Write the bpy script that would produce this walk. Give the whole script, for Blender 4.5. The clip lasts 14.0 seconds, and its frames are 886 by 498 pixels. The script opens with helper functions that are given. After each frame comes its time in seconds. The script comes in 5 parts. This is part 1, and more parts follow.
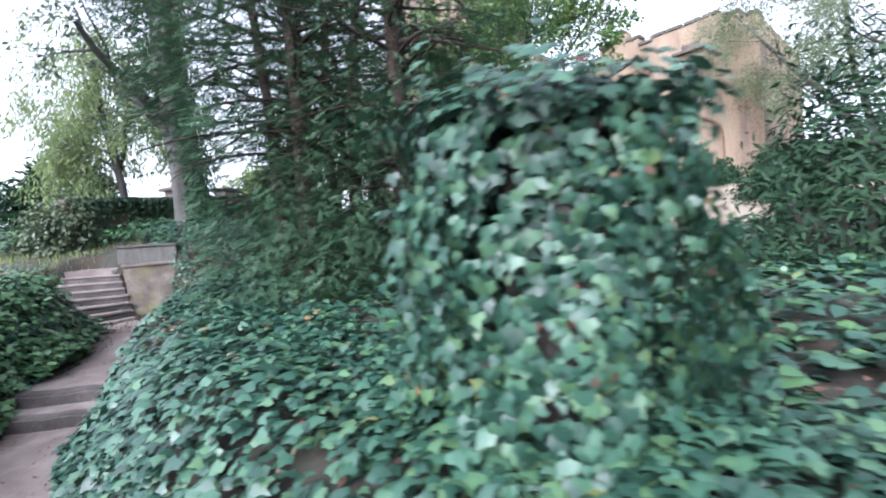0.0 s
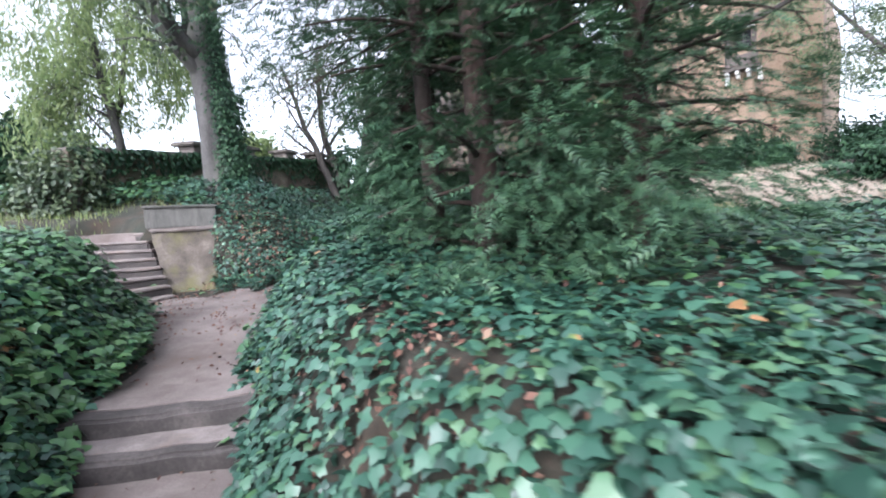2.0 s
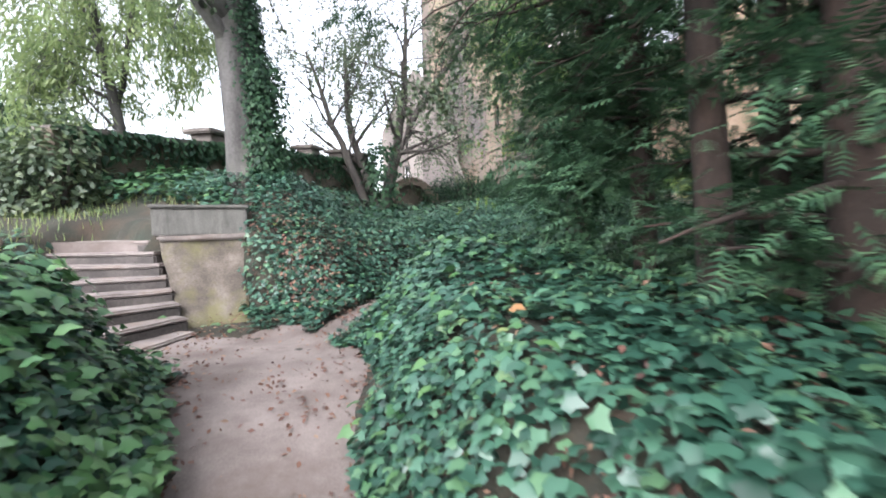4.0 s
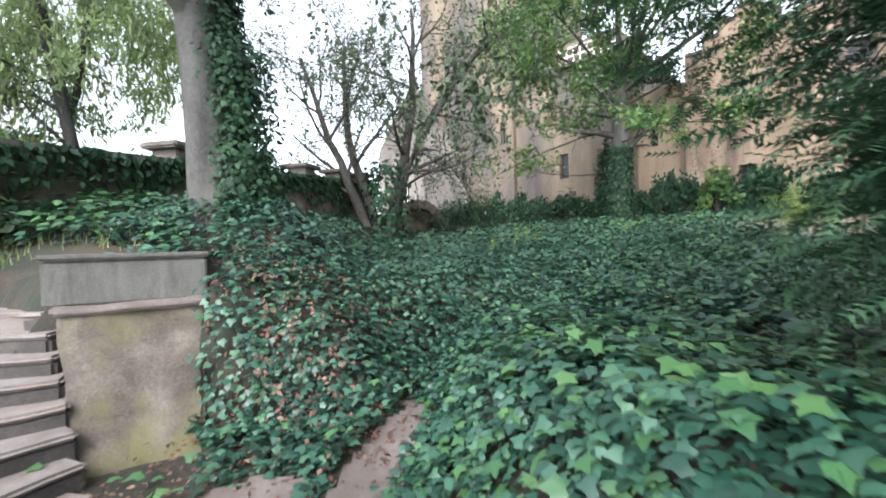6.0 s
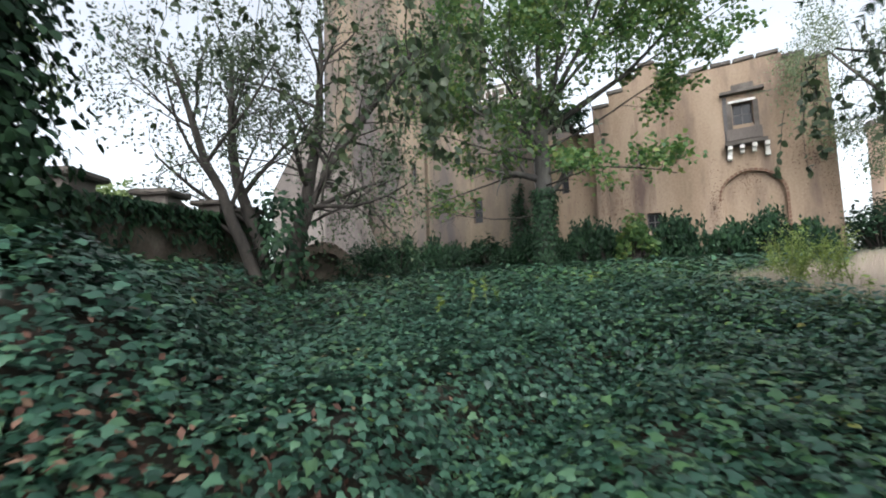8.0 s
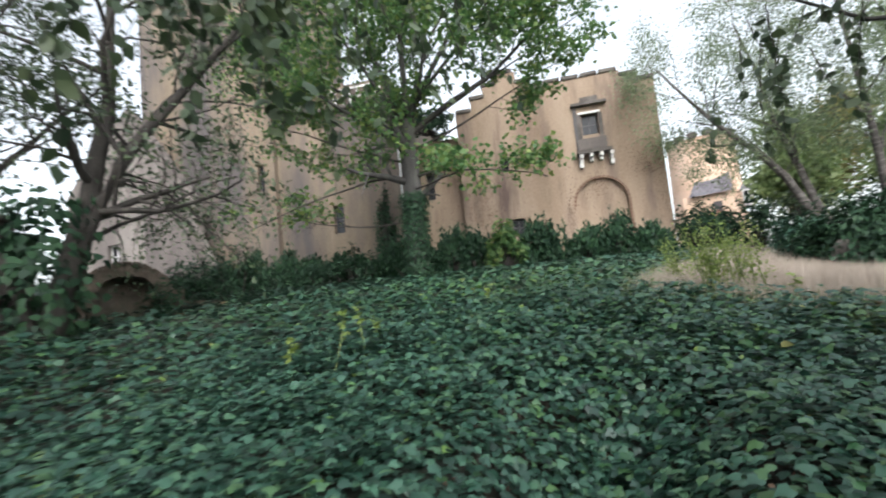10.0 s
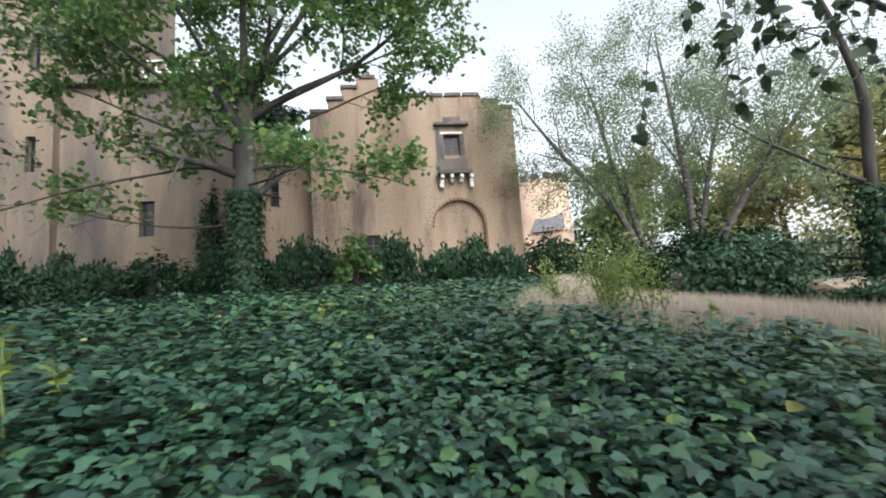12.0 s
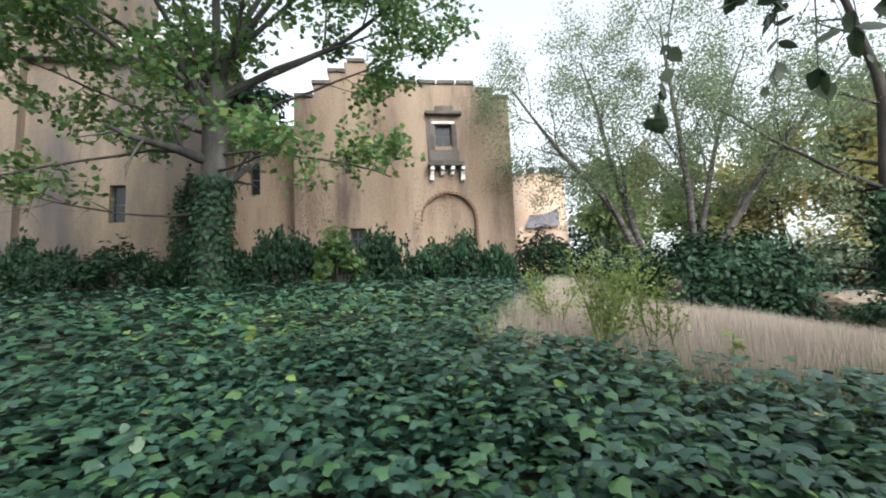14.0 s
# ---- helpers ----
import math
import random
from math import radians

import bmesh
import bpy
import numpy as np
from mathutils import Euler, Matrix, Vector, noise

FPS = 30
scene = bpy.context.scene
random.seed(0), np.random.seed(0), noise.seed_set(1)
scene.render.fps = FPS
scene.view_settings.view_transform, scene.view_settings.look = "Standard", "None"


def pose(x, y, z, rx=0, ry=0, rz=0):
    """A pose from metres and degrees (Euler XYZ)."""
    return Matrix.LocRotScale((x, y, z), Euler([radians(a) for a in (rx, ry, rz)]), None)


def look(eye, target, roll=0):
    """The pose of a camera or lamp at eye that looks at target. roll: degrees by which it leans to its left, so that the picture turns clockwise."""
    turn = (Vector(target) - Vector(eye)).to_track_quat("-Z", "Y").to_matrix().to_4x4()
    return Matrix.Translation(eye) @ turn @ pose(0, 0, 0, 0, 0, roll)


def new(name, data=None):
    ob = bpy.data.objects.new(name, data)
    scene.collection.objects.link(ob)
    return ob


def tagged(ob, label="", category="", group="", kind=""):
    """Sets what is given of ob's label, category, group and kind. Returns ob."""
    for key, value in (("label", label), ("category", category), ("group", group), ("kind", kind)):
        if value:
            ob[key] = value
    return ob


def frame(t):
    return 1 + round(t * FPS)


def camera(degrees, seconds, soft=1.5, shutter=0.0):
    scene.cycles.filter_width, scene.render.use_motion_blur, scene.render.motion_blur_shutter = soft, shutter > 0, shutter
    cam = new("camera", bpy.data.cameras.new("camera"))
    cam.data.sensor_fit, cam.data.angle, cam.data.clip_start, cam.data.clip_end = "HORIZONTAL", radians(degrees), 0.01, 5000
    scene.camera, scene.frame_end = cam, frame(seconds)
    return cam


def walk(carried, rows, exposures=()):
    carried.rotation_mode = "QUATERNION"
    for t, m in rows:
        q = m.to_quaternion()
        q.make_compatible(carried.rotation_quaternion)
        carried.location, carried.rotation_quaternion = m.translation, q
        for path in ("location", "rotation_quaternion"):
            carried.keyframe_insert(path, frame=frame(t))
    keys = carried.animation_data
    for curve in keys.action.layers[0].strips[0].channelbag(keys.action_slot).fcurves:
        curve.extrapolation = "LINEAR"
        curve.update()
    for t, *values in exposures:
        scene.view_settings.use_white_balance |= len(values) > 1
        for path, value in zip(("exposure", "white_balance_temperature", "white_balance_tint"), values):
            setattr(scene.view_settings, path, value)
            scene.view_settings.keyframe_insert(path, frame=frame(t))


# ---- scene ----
cam = camera(90.8, 14.0, 1.9, 0.4)
METRES, EYE, TILT, LEAN, TURN = 15.0, 1.5, -1.5, 3.5, 0.0
ROWS = [
    (0.0, 0.0, 0.0, 0.0, 0.35, 0.1, 0.7),
    (0.5, -0.0448, 0.0232, -0.0058, 0.75, -0.2, -1.2),
    (1.0, -0.0856, 0.0506, -0.007, 0.84, -0.5, -0.0),
    (1.5, -0.1195, 0.0787, -0.0098, 0.5, -1.2, -0.2),
    (2.0, -0.1565, 0.1109, -0.0117, -2.6, -2.59, -0.8),
    (2.5, -0.1882, 0.1475, -0.0101, -2.94, -4.7, -1.7),
    (3.0, -0.2146, 0.1793, -0.0083, -2.73, -3.12, -2.61),
    (5.5, -0.289, 0.3716, 0.0078, -3.65, -0.29, -2.02),
    (6.0, -0.2947, 0.4029, 0.017, -3.99, 1.06, -2.03),
    (6.5, -0.2986, 0.4409, 0.0211, -4.46, 1.86, -2.15),
    (7.0, -0.3105, 0.4847, 0.0241, -10.37, 5.71, -2.04),
    (9.5, -0.2909, 0.6547, 0.0475, -25.61, 8.06, 2.23),
    (10.0, -0.2689, 0.6795, 0.0507, -34.63, 8.39, 3.54),
    (10.5, -0.2499, 0.7024, 0.054, -43.73, 9.05, 2.2),
    (11.0, -0.2299, 0.7286, 0.056, -53.3, 11.2, 3.55),
    (11.5, -0.2058, 0.7488, 0.056, -53.67, 11.49, 4.39),
    (12.0, -0.1826, 0.7662, 0.0541, -54.05, 10.44, 3.11),
    (12.5, -0.159, 0.779, 0.0596, -55.44, 10.35, 2.92),
    (13.0, -0.1361, 0.7809, 0.0648, -56.22, 9.67, 2.86),
    (13.5, -0.1302, 0.7806, 0.0713, -56.36, 9.35, 2.05),
    (14.0, -0.1306, 0.781, 0.0717, -55.02, 9.38, 1.66),
]
walk(cam, [(t, pose(0, 0, EYE, TILT, LEAN, TURN) @ pose(METRES * x, METRES * y, METRES * z, 90 + pitch, roll, yaw)) for t, x, y, z, yaw, pitch, roll in ROWS],
     [(0.0, 0.65, 5700, 17), (1.0, 0.72, 5550, 17), (2.0, 0.65, 5800, 15), (3.0, 0.88, 6150, 14), (5.5, 0.7, 6100, 9), (6.0, 0.65, 6050, 8), (6.5, 0.55, 6050, 8), (7.0, -0.2, 6200, 8), (9.5, -0.06, 6250, 8), (10.5, 0.06, 6250, 8), (11.5, -0.02, 6250, 8), (14.0, 0.06, 6250, 7)])

# ---------------------------------------------------------------- world and light
SUN_AZ, SUN_EL = radians(205), radians(42)
world = bpy.data.worlds.new("world")
scene.world = world
world.use_nodes = True
wn, wl = world.node_tree.nodes, world.node_tree.links
sky = wn.new("ShaderNodeTexSky")
sky.sky_type, sky.sun_disc = "NISHITA", False
sky.sun_elevation, sky.sun_rotation = SUN_EL, SUN_AZ
sky.air_density, sky.dust_density = 1.0, 4.0
hsv = wn.new("ShaderNodeHueSaturation")
hsv.inputs["Saturation"].default_value, hsv.inputs["Value"].default_value = 0.22, 2.9
wl.new(sky.outputs[0], hsv.inputs["Color"])
wl.new(hsv.outputs[0], wn["Background"].inputs[0])
wn["Background"].inputs[1].default_value = 0.15
sun_data = bpy.data.lights.new("sun", "SUN")
sun_data.energy, sun_data.angle, sun_data.color = 0.45, radians(14), (1.0, 0.93, 0.85)
sun = new("sun", sun_data)
sun.matrix_world = look((0, 0, 40), Vector((0, 0, 40)) - Vector((math.sin(SUN_AZ) * math.cos(SUN_EL), math.cos(SUN_AZ) * math.cos(SUN_EL), math.sin(SUN_EL))))

# ---------------------------------------------------------------- materials
rng = np.random.default_rng(7)


def lin(c):
    return (*c, 1.0)


def material(name, colours, scale=3.0, fine=40.0, rough=0.8, bump=0.2, bump_dist=0.01, island=False, metallic=0.0, stain=None, stain_scale=0.6, streak=1.0, stain_from=0.5):
    """A surface with coarse and fine variation; colours run from dark to light. stain: a colour laid on in patches."""
    m = bpy.data.materials.new(name)
    m.use_nodes = True
    n, l = m.node_tree.nodes, m.node_tree.links
    b = n["Principled BSDF"]
    co = n.new("ShaderNodeTexCoord")
    mp = n.new("ShaderNodeMapping")
    mp.inputs["Scale"].default_value = (1, 1, streak)
    l.new(co.outputs["Object"], mp.inputs[0])
    big = n.new("ShaderNodeTexNoise")
    big.inputs["Scale"].default_value, big.inputs["Detail"].default_value, big.inputs["Roughness"].default_value = scale, 6, 0.6
    small = n.new("ShaderNodeTexNoise")
    small.inputs["Scale"].default_value, small.inputs["Detail"].default_value = fine, 4
    l.new(mp.outputs[0], big.inputs[0])
    l.new(co.outputs["Object"], small.inputs[0])
    mix = n.new("ShaderNodeMath")
    mix.operation = "MULTIPLY_ADD"
    l.new(small.outputs[0], mix.inputs[0])
    mix.inputs[1].default_value = 0.35
    sub = n.new("ShaderNodeMath")
    sub.operation = "SUBTRACT"
    sub.inputs[1].default_value = 0.17
    l.new(big.outputs[0], sub.inputs[0])
    l.new(sub.outputs[0], mix.inputs[2])
    source = mix.outputs[0]
    if island:
        geo = n.new("ShaderNodeNewGeometry")
        soft = n.new("ShaderNodeMath")
        soft.operation = "MULTIPLY_ADD"
        l.new(geo.outputs["Random Per Island"], soft.inputs[0])
        soft.inputs[1].default_value = 0.8
        half = n.new("ShaderNodeMath")
        half.operation = "MULTIPLY_ADD"
        l.new(big.outputs[0], half.inputs[0])
        half.inputs[1].default_value, half.inputs[2].default_value = 0.8, -0.3
        l.new(half.outputs[0], soft.inputs[2])
        source = soft.outputs[0]
    ramp = n.new("ShaderNodeValToRGB")
    stops = ramp.color_ramp.elements
    lo, hi = (0.0, 1.0) if island else (0.3, 0.7)
    for i, c in enumerate(colours):
        if isinstance(c[0], tuple):
            at, c = c[1], c[0]
        else:
            at = lo + (hi - lo) * i / max(1, len(colours) - 1)
        e = stops[i] if i < 2 else stops.new(at)
        e.position, e.color = at, lin(c)
    l.new(source, ramp.inputs[0])
    colour = ramp.outputs[0]
    if stain:
        st = n.new("ShaderNodeTexNoise")
        st.inputs["Scale"].default_value, st.inputs["Detail"].default_value, st.inputs["Roughness"].default_value = stain_scale, 8, 0.65
        l.new(mp.outputs[0], st.inputs[0])
        cut = n.new("ShaderNodeMapRange")
        cut.inputs["From Min"].default_value, cut.inputs["From Max"].default_value = stain_from, stain_from + 0.18
        l.new(st.outputs[0], cut.inputs[0])
        mc = n.new("ShaderNodeMix")
        mc.data_type = "RGBA"
        l.new(cut.outputs[0], mc.inputs["Factor"])
        l.new(colour, mc.inputs[6])
        mc.inputs[7].default_value = lin(stain)
        colour = mc.outputs[2]
    l.new(colour, b.inputs["Base Color"])
    b.inputs["Roughness"].default_value, b.inputs["Metallic"].default_value = rough, metallic
    if bump:
        bp = n.new("ShaderNodeBump")
        bp.inputs["Strength"].default_value, bp.inputs["Distance"].default_value = bump, bump_dist
        l.new(mix.outputs[0], bp.inputs["Height"])
        l.new(bp.outputs[0], b.inputs["Normal"])
    return m


def leaf_material(name, colours, rough=0.45, scale=0.8, through_light=0.25, gloss=0.5):
    m = material(name, colours, scale=scale, fine=60, rough=rough, bump=0.0, island=True)
    n, l = m.node_tree.nodes, m.node_tree.links
    b = n["Principled BSDF"]
    b.inputs["Specular IOR Level"].default_value = gloss
    tr = n.new("ShaderNodeBsdfTranslucent")
    mx = n.new("ShaderNodeMixShader")
    mx.inputs[0].default_value = through_light
    l.new(b.inputs["Base Color"].links[0].from_socket, tr.inputs[0])
    l.new(b.outputs[0], mx.inputs[1])
    l.new(tr.outputs[0], mx.inputs[2])
    l.new(mx.outputs[0], n["Material Output"].inputs[0])
    return m


IVY = leaf_material("ivy_leaf", [((0.006, 0.022, 0.014), 0.0), ((0.020, 0.060, 0.041), 0.35), ((0.043, 0.106, 0.068), 0.7), ((0.067, 0.134, 0.060), 0.965), ((0.15, 0.18, 0.06), 0.993), ((0.22, 0.12, 0.055), 1.0)], rough=0.42, through_light=0.06, gloss=0.5)
IVY_YELLOW = leaf_material("ivy_leaf_yellow", [(0.08, 0.18, 0.05), (0.14, 0.25, 0.06), (0.20, 0.28, 0.07), (0.36, 0.34, 0.12)], through_light=0.25)
IVY_LIGHT = leaf_material("ivy_leaf_light", [(0.028, 0.080, 0.036), (0.052, 0.125, 0.048), (0.085, 0.165, 0.058)], rough=0.38, through_light=0.12)
DEAD = leaf_material("dead_leaf", [(0.035, 0.017, 0.014), (0.08, 0.036, 0.025), (0.125, 0.062, 0.042), (0.22, 0.15, 0.10)], rough=0.8, through_light=0.1)
YEW = leaf_material("yew_needle", [(0.016, 0.042, 0.024), (0.034, 0.078, 0.043), (0.055, 0.112, 0.057), (0.085, 0.150, 0.072)], rough=0.5, through_light=0.18, gloss=0.3)
MAPLE = leaf_material("maple_leaf", [(0.046, 0.105, 0.042), (0.085, 0.17, 0.06), (0.14, 0.24, 0.075), (0.25, 0.30, 0.09)], through_light=0.5)
BIRCH_LEAF = leaf_material("birch_leaf", [(0.10, 0.15, 0.085), (0.18, 0.24, 0.13), (0.28, 0.33, 0.18)], through_light=0.5)
WILLOW_LEAF = leaf_material("willow_leaf", [(0.13, 0.19, 0.08), (0.21, 0.28, 0.12), (0.30, 0.36, 0.16)], through_light=0.55)
AUTUMN = leaf_material("autumn_leaf", [(0.16, 0.17, 0.06), (0.27, 0.27, 0.09), (0.38, 0.34, 0.14), (0.34, 0.25, 0.13)], through_light=0.5)
HANG = leaf_material("hanging_leaf", [(0.03, 0.05, 0.03), (0.06, 0.09, 0.045), (0.10, 0.13, 0.06)], through_light=0.25)
SHRUB = leaf_material("shrub_leaf", [(0.009, 0.024, 0.015), (0.02, 0.05, 0.025), (0.036, 0.08, 0.035)], rough=0.55, through_light=0.08, gloss=0.2)
LIME = leaf_material("lime_shrub_leaf", [(0.14, 0.20, 0.05), (0.24, 0.32, 0.08), (0.36, 0.42, 0.14)], through_light=0.4)
STRAW = leaf_material("straw", [(0.37, 0.305, 0.245), (0.46, 0.39, 0.325), (0.55, 0.475, 0.405)], rough=0.8, through_light=0.2)
GRASS = leaf_material("grass_blade", [(0.10, 0.15, 0.05), (0.18, 0.24, 0.08), (0.30, 0.30, 0.12)], rough=0.6, through_light=0.25)

SOIL = material("soil_and_litter", [(0.012, 0.013, 0.009), (0.025, 0.022, 0.015), (0.05, 0.034, 0.023)], scale=2.2, fine=30, rough=0.95, bump=0.7, bump_dist=0.03, stain=(0.012, 0.022, 0.013), stain_scale=0.5)
PATH = material("trodden_path", [(0.085, 0.068, 0.061), (0.135, 0.111, 0.102), (0.185, 0.155, 0.144)], scale=1.6, fine=70, rough=0.95, bump=0.5, bump_dist=0.012, stain=(0.085, 0.065, 0.056), stain_scale=1.1)
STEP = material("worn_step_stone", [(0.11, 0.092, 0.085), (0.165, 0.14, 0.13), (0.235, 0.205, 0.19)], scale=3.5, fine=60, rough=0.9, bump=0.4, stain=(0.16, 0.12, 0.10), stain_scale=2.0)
CONCRETE = material("stained_concrete", [(0.062, 0.060, 0.055), (0.112, 0.108, 0.098), (0.17, 0.162, 0.148)], scale=2.4, fine=60, rough=0.9, bump=0.35, stain=(0.045, 0.044, 0.040), stain_from=0.46, stain_scale=2.6, streak=0.25)
PIER_LOW = material("mossy_render", [(0.042, 0.034, 0.028), (0.085, 0.070, 0.057), (0.15, 0.128, 0.108)], scale=2.6, fine=50, rough=0.95, bump=0.5, bump_dist=0.02, stain=(0.105, 0.098, 0.042), stain_from=0.46, stain_scale=1.5)
OLD_WALL = material("old_dark_masonry", [(0.05, 0.04, 0.03), (0.11, 0.086, 0.066), (0.20, 0.162, 0.13)], scale=1.4, fine=18, rough=0.95, bump=0.8, bump_dist=0.03, stain=(0.035, 0.05, 0.028), stain_scale=0.9)
PLASTER = material("ochre_plaster", [(0.21, 0.15, 0.104), (0.30, 0.222, 0.16), (0.375, 0.286, 0.214)], scale=0.55, fine=14, rough=0.92, bump=0.35, bump_dist=0.02, stain=(0.14, 0.098, 0.082), stain_scale=0.8, streak=0.22)
PLASTER_PALE = material("pale_plaster", [(0.13, 0.10, 0.073), (0.20, 0.154, 0.110), (0.275, 0.214, 0.156)], scale=0.4, fine=12, rough=0.92, bump=0.3, bump_dist=0.02, stain=(0.088, 0.076, 0.074), stain_from=0.43, stain_scale=0.32, streak=0.22)
PLASTER_GREY = material("grey_plaster", [(0.10, 0.086, 0.08), (0.15, 0.128, 0.118), (0.205, 0.175, 0.158)], scale=0.5, fine=12, rough=0.92, bump=0.35, bump_dist=0.02, stain=(0.24, 0.22, 0.20), stain_scale=0.5, streak=0.35)
PLASTER_PINK = material("pink_plaster", [(0.60, 0.40, 0.28), (0.70, 0.50, 0.37), (0.76, 0.57, 0.44)], scale=0.4, fine=10, rough=0.92, bump=0.2, bump_dist=0.02)
COPING = material("grey_coping_stone", [(0.065, 0.057, 0.052), (0.115, 0.10, 0.09), (0.17, 0.15, 0.135)], scale=2.0, fine=25, rough=0.95, bump=0.4)
BRICK = material("weathered_brick", [(0.10, 0.06, 0.045), (0.17, 0.10, 0.07), (0.25, 0.16, 0.11)], scale=4.0, fine=30, rough=0.95, bump=0.5)
WHITE = material("white_paint", [(0.60, 0.59, 0.56), (0.75, 0.74, 0.72)], scale=4.0, fine=30, rough=0.6, bump=0.1)
DARK_WOOD = material("dark_shutter", [(0.06, 0.055, 0.06), (0.11, 0.10, 0.10)], scale=6.0, fine=60, rough=0.7, bump=0.2)
SLATE = material("slate_roof", [(0.16, 0.15, 0.17), (0.25, 0.235, 0.26), (0.33, 0.31, 0.33)], scale=3.0, fine=30, rough=0.8, bump=0.4)
TERRACOTTA = material("pink_canopy", [(0.50, 0.22, 0.18), (0.60, 0.30, 0.25)], scale=3.0, fine=30, rough=0.8, bump=0.2)
BARK_GREY = material("grey_bark", [(0.025, 0.023, 0.022), (0.056, 0.052, 0.05), (0.10, 0.094, 0.09)], scale=2.5, fine=22, rough=0.95, bump=0.8, bump_dist=0.02, streak=0.3, stain=(0.10, 0.10, 0.08), stain_scale=1.5)
BARK_DARK = material("dark_bark", [(0.018, 0.016, 0.014), (0.036, 0.031, 0.027), (0.065, 0.056, 0.048)], scale=4.0, fine=26, rough=0.95, bump=0.8, bump_dist=0.02, streak=0.3)
BARK_YEW = material("reddish_bark", [(0.016, 0.011, 0.009), (0.03, 0.02, 0.016), (0.055, 0.034, 0.026)], scale=4.0, fine=26, rough=0.95, bump=0.8, bump_dist=0.02, streak=0.25)
BARK_BIRCH = material("birch_bark", [(0.035, 0.030, 0.028), (0.085, 0.074, 0.068), (0.20, 0.18, 0.165)], scale=4.0, fine=26, rough=0.9, bump=0.5, bump_dist=0.01, streak=2.5)
METAL = material("grey_metal", [(0.35, 0.35, 0.36), (0.5, 0.5, 0.5)], scale=6.0, fine=60, rough=0.45, bump=0.05, metallic=0.8)
# riser stone: damp, with the shade of its upright fronts put into the colour
DAMP_SHADED = material("damp_shaded_riser_stone", [(0.028, 0.024, 0.022), (0.05, 0.043, 0.04), (0.09, 0.078, 0.072)], scale=3.0, fine=40, rough=0.85, bump=0.5)
GLASS = bpy.data.materials.new("dark_window_glass")
GLASS.use_nodes = True
GLASS.node_tree.nodes["Principled BSDF"].inputs["Base Color"].default_value = (0.015, 0.016, 0.02, 1)
GLASS.node_tree.nodes["Principled BSDF"].inputs["Roughness"].default_value = 0.12
GLASS.node_tree.nodes["Principled BSDF"].inputs["Specular IOR Level"].default_value = 0.3

# ---------------------------------------------------------------- mesh helpers


def mesh_object(name, verts, faces, mat, parent=None, smooth=False):
    me = bpy.data.meshes.new(name)
    me.from_pydata([tuple(v) for v in verts], [], [tuple(f) for f in faces])
    me.materials.append(mat)
    if smooth:
        me.polygons.foreach_set("use_smooth", [True] * len(me.polygons))
    me.update()
    ob = new(name, me)
    if parent:
        ob.parent = parent
    return ob


def fast_mesh(name, verts, tris, mat, parent=None, smooth=False):
    """A mesh from numpy arrays of places and triangles."""
    me = bpy.data.meshes.new(name)
    me.vertices.add(len(verts))
    me.vertices.foreach_set("co", np.ascontiguousarray(verts, np.float32).ravel())
    me.loops.add(tris.size)
    me.loops.foreach_set("vertex_index", np.ascontiguousarray(tris, np.int32).ravel())
    me.polygons.add(len(tris))
    me.polygons.foreach_set("loop_start", np.arange(0, tris.size, 3, dtype=np.int32))
    me.polygons.foreach_set("use_smooth", np.full(len(tris), smooth, dtype=bool))
    me.materials.append(mat)
    me.update(calc_edges=True)
    ob = new(name, me)
    if parent:
        ob.parent = parent
    return ob


def fan(outline, centre):
    pts = np.array([centre, *outline], float)
    k = len(outline)
    return pts, np.array([(0, 1 + i, 1 + (i + 1) % k) for i in range(k)])


def flat_fan(outline):
    return np.array(outline, float), np.array([(0, i, i + 1) for i in range(1, len(outline) - 1)])


# leaf shapes: x along the leaf, y across, z up; one long
IVY_SHAPE = flat_fan([(0.06, 0, 0.05), (-0.12, -0.34, -0.05), (0.20, -0.33, -0.01), (0.40, -0.54, -0.08), (0.58, -0.23, 0.0), (1, 0, -0.14), (0.58, 0.23, 0.0), (0.40, 0.54, -0.08), (0.20, 0.33, -0.01), (-0.12, 0.34, -0.05)])
IVY_THREE = flat_fan([(0.06, 0, 0.06), (-0.06, -0.38, -0.05), (0.36, -0.50, -0.07), (0.56, -0.25, 0.0), (1, 0, -0.13), (0.56, 0.25, 0.0), (0.36, 0.50, -0.07), (-0.06, 0.38, -0.05)])
IVY_PLAIN = flat_fan([(-0.05, 0, 0.06), (0.05, -0.42, -0.06), (0.55, -0.32, -0.04), (1, 0, -0.10), (0.55, 0.32, -0.04), (0.05, 0.42, -0.06)])
OVAL = (np.array([(0, 0, 0), (0.45, -0.27, 0.05), (1, 0, -0.05), (0.45, 0.27, 0.05)], float), np.array([(0, 1, 2), (0, 2, 3)]))
ROUND = fan([(0, 0, 0), (0.3, -0.36, -0.02), (0.68, -0.28, -0.03), (1, 0, -0.08), (0.68, 0.28, -0.03), (0.3, 0.36, -0.02)], (0.45, 0, 0.03))
MAPLE_SHAPE = fan([(0, 0, 0), (0.05, -0.45, -0.04), (0.42, -0.2, 0), (0.62, -0.52, -0.05), (0.68, -0.16, 0), (1, 0, -0.06), (0.68, 0.16, 0), (0.62, 0.52, -0.05), (0.42, 0.2, 0), (0.05, 0.45, -0.04)], (0.36, 0, 0.03))
MAPLE_SMALL = flat_fan([(0, 0, 0.03), (0.30, -0.48, -0.05), (0.66, -0.26, 0.0), (1, 0, -0.07), (0.66, 0.26, 0.0), (0.30, 0.48, -0.05)])
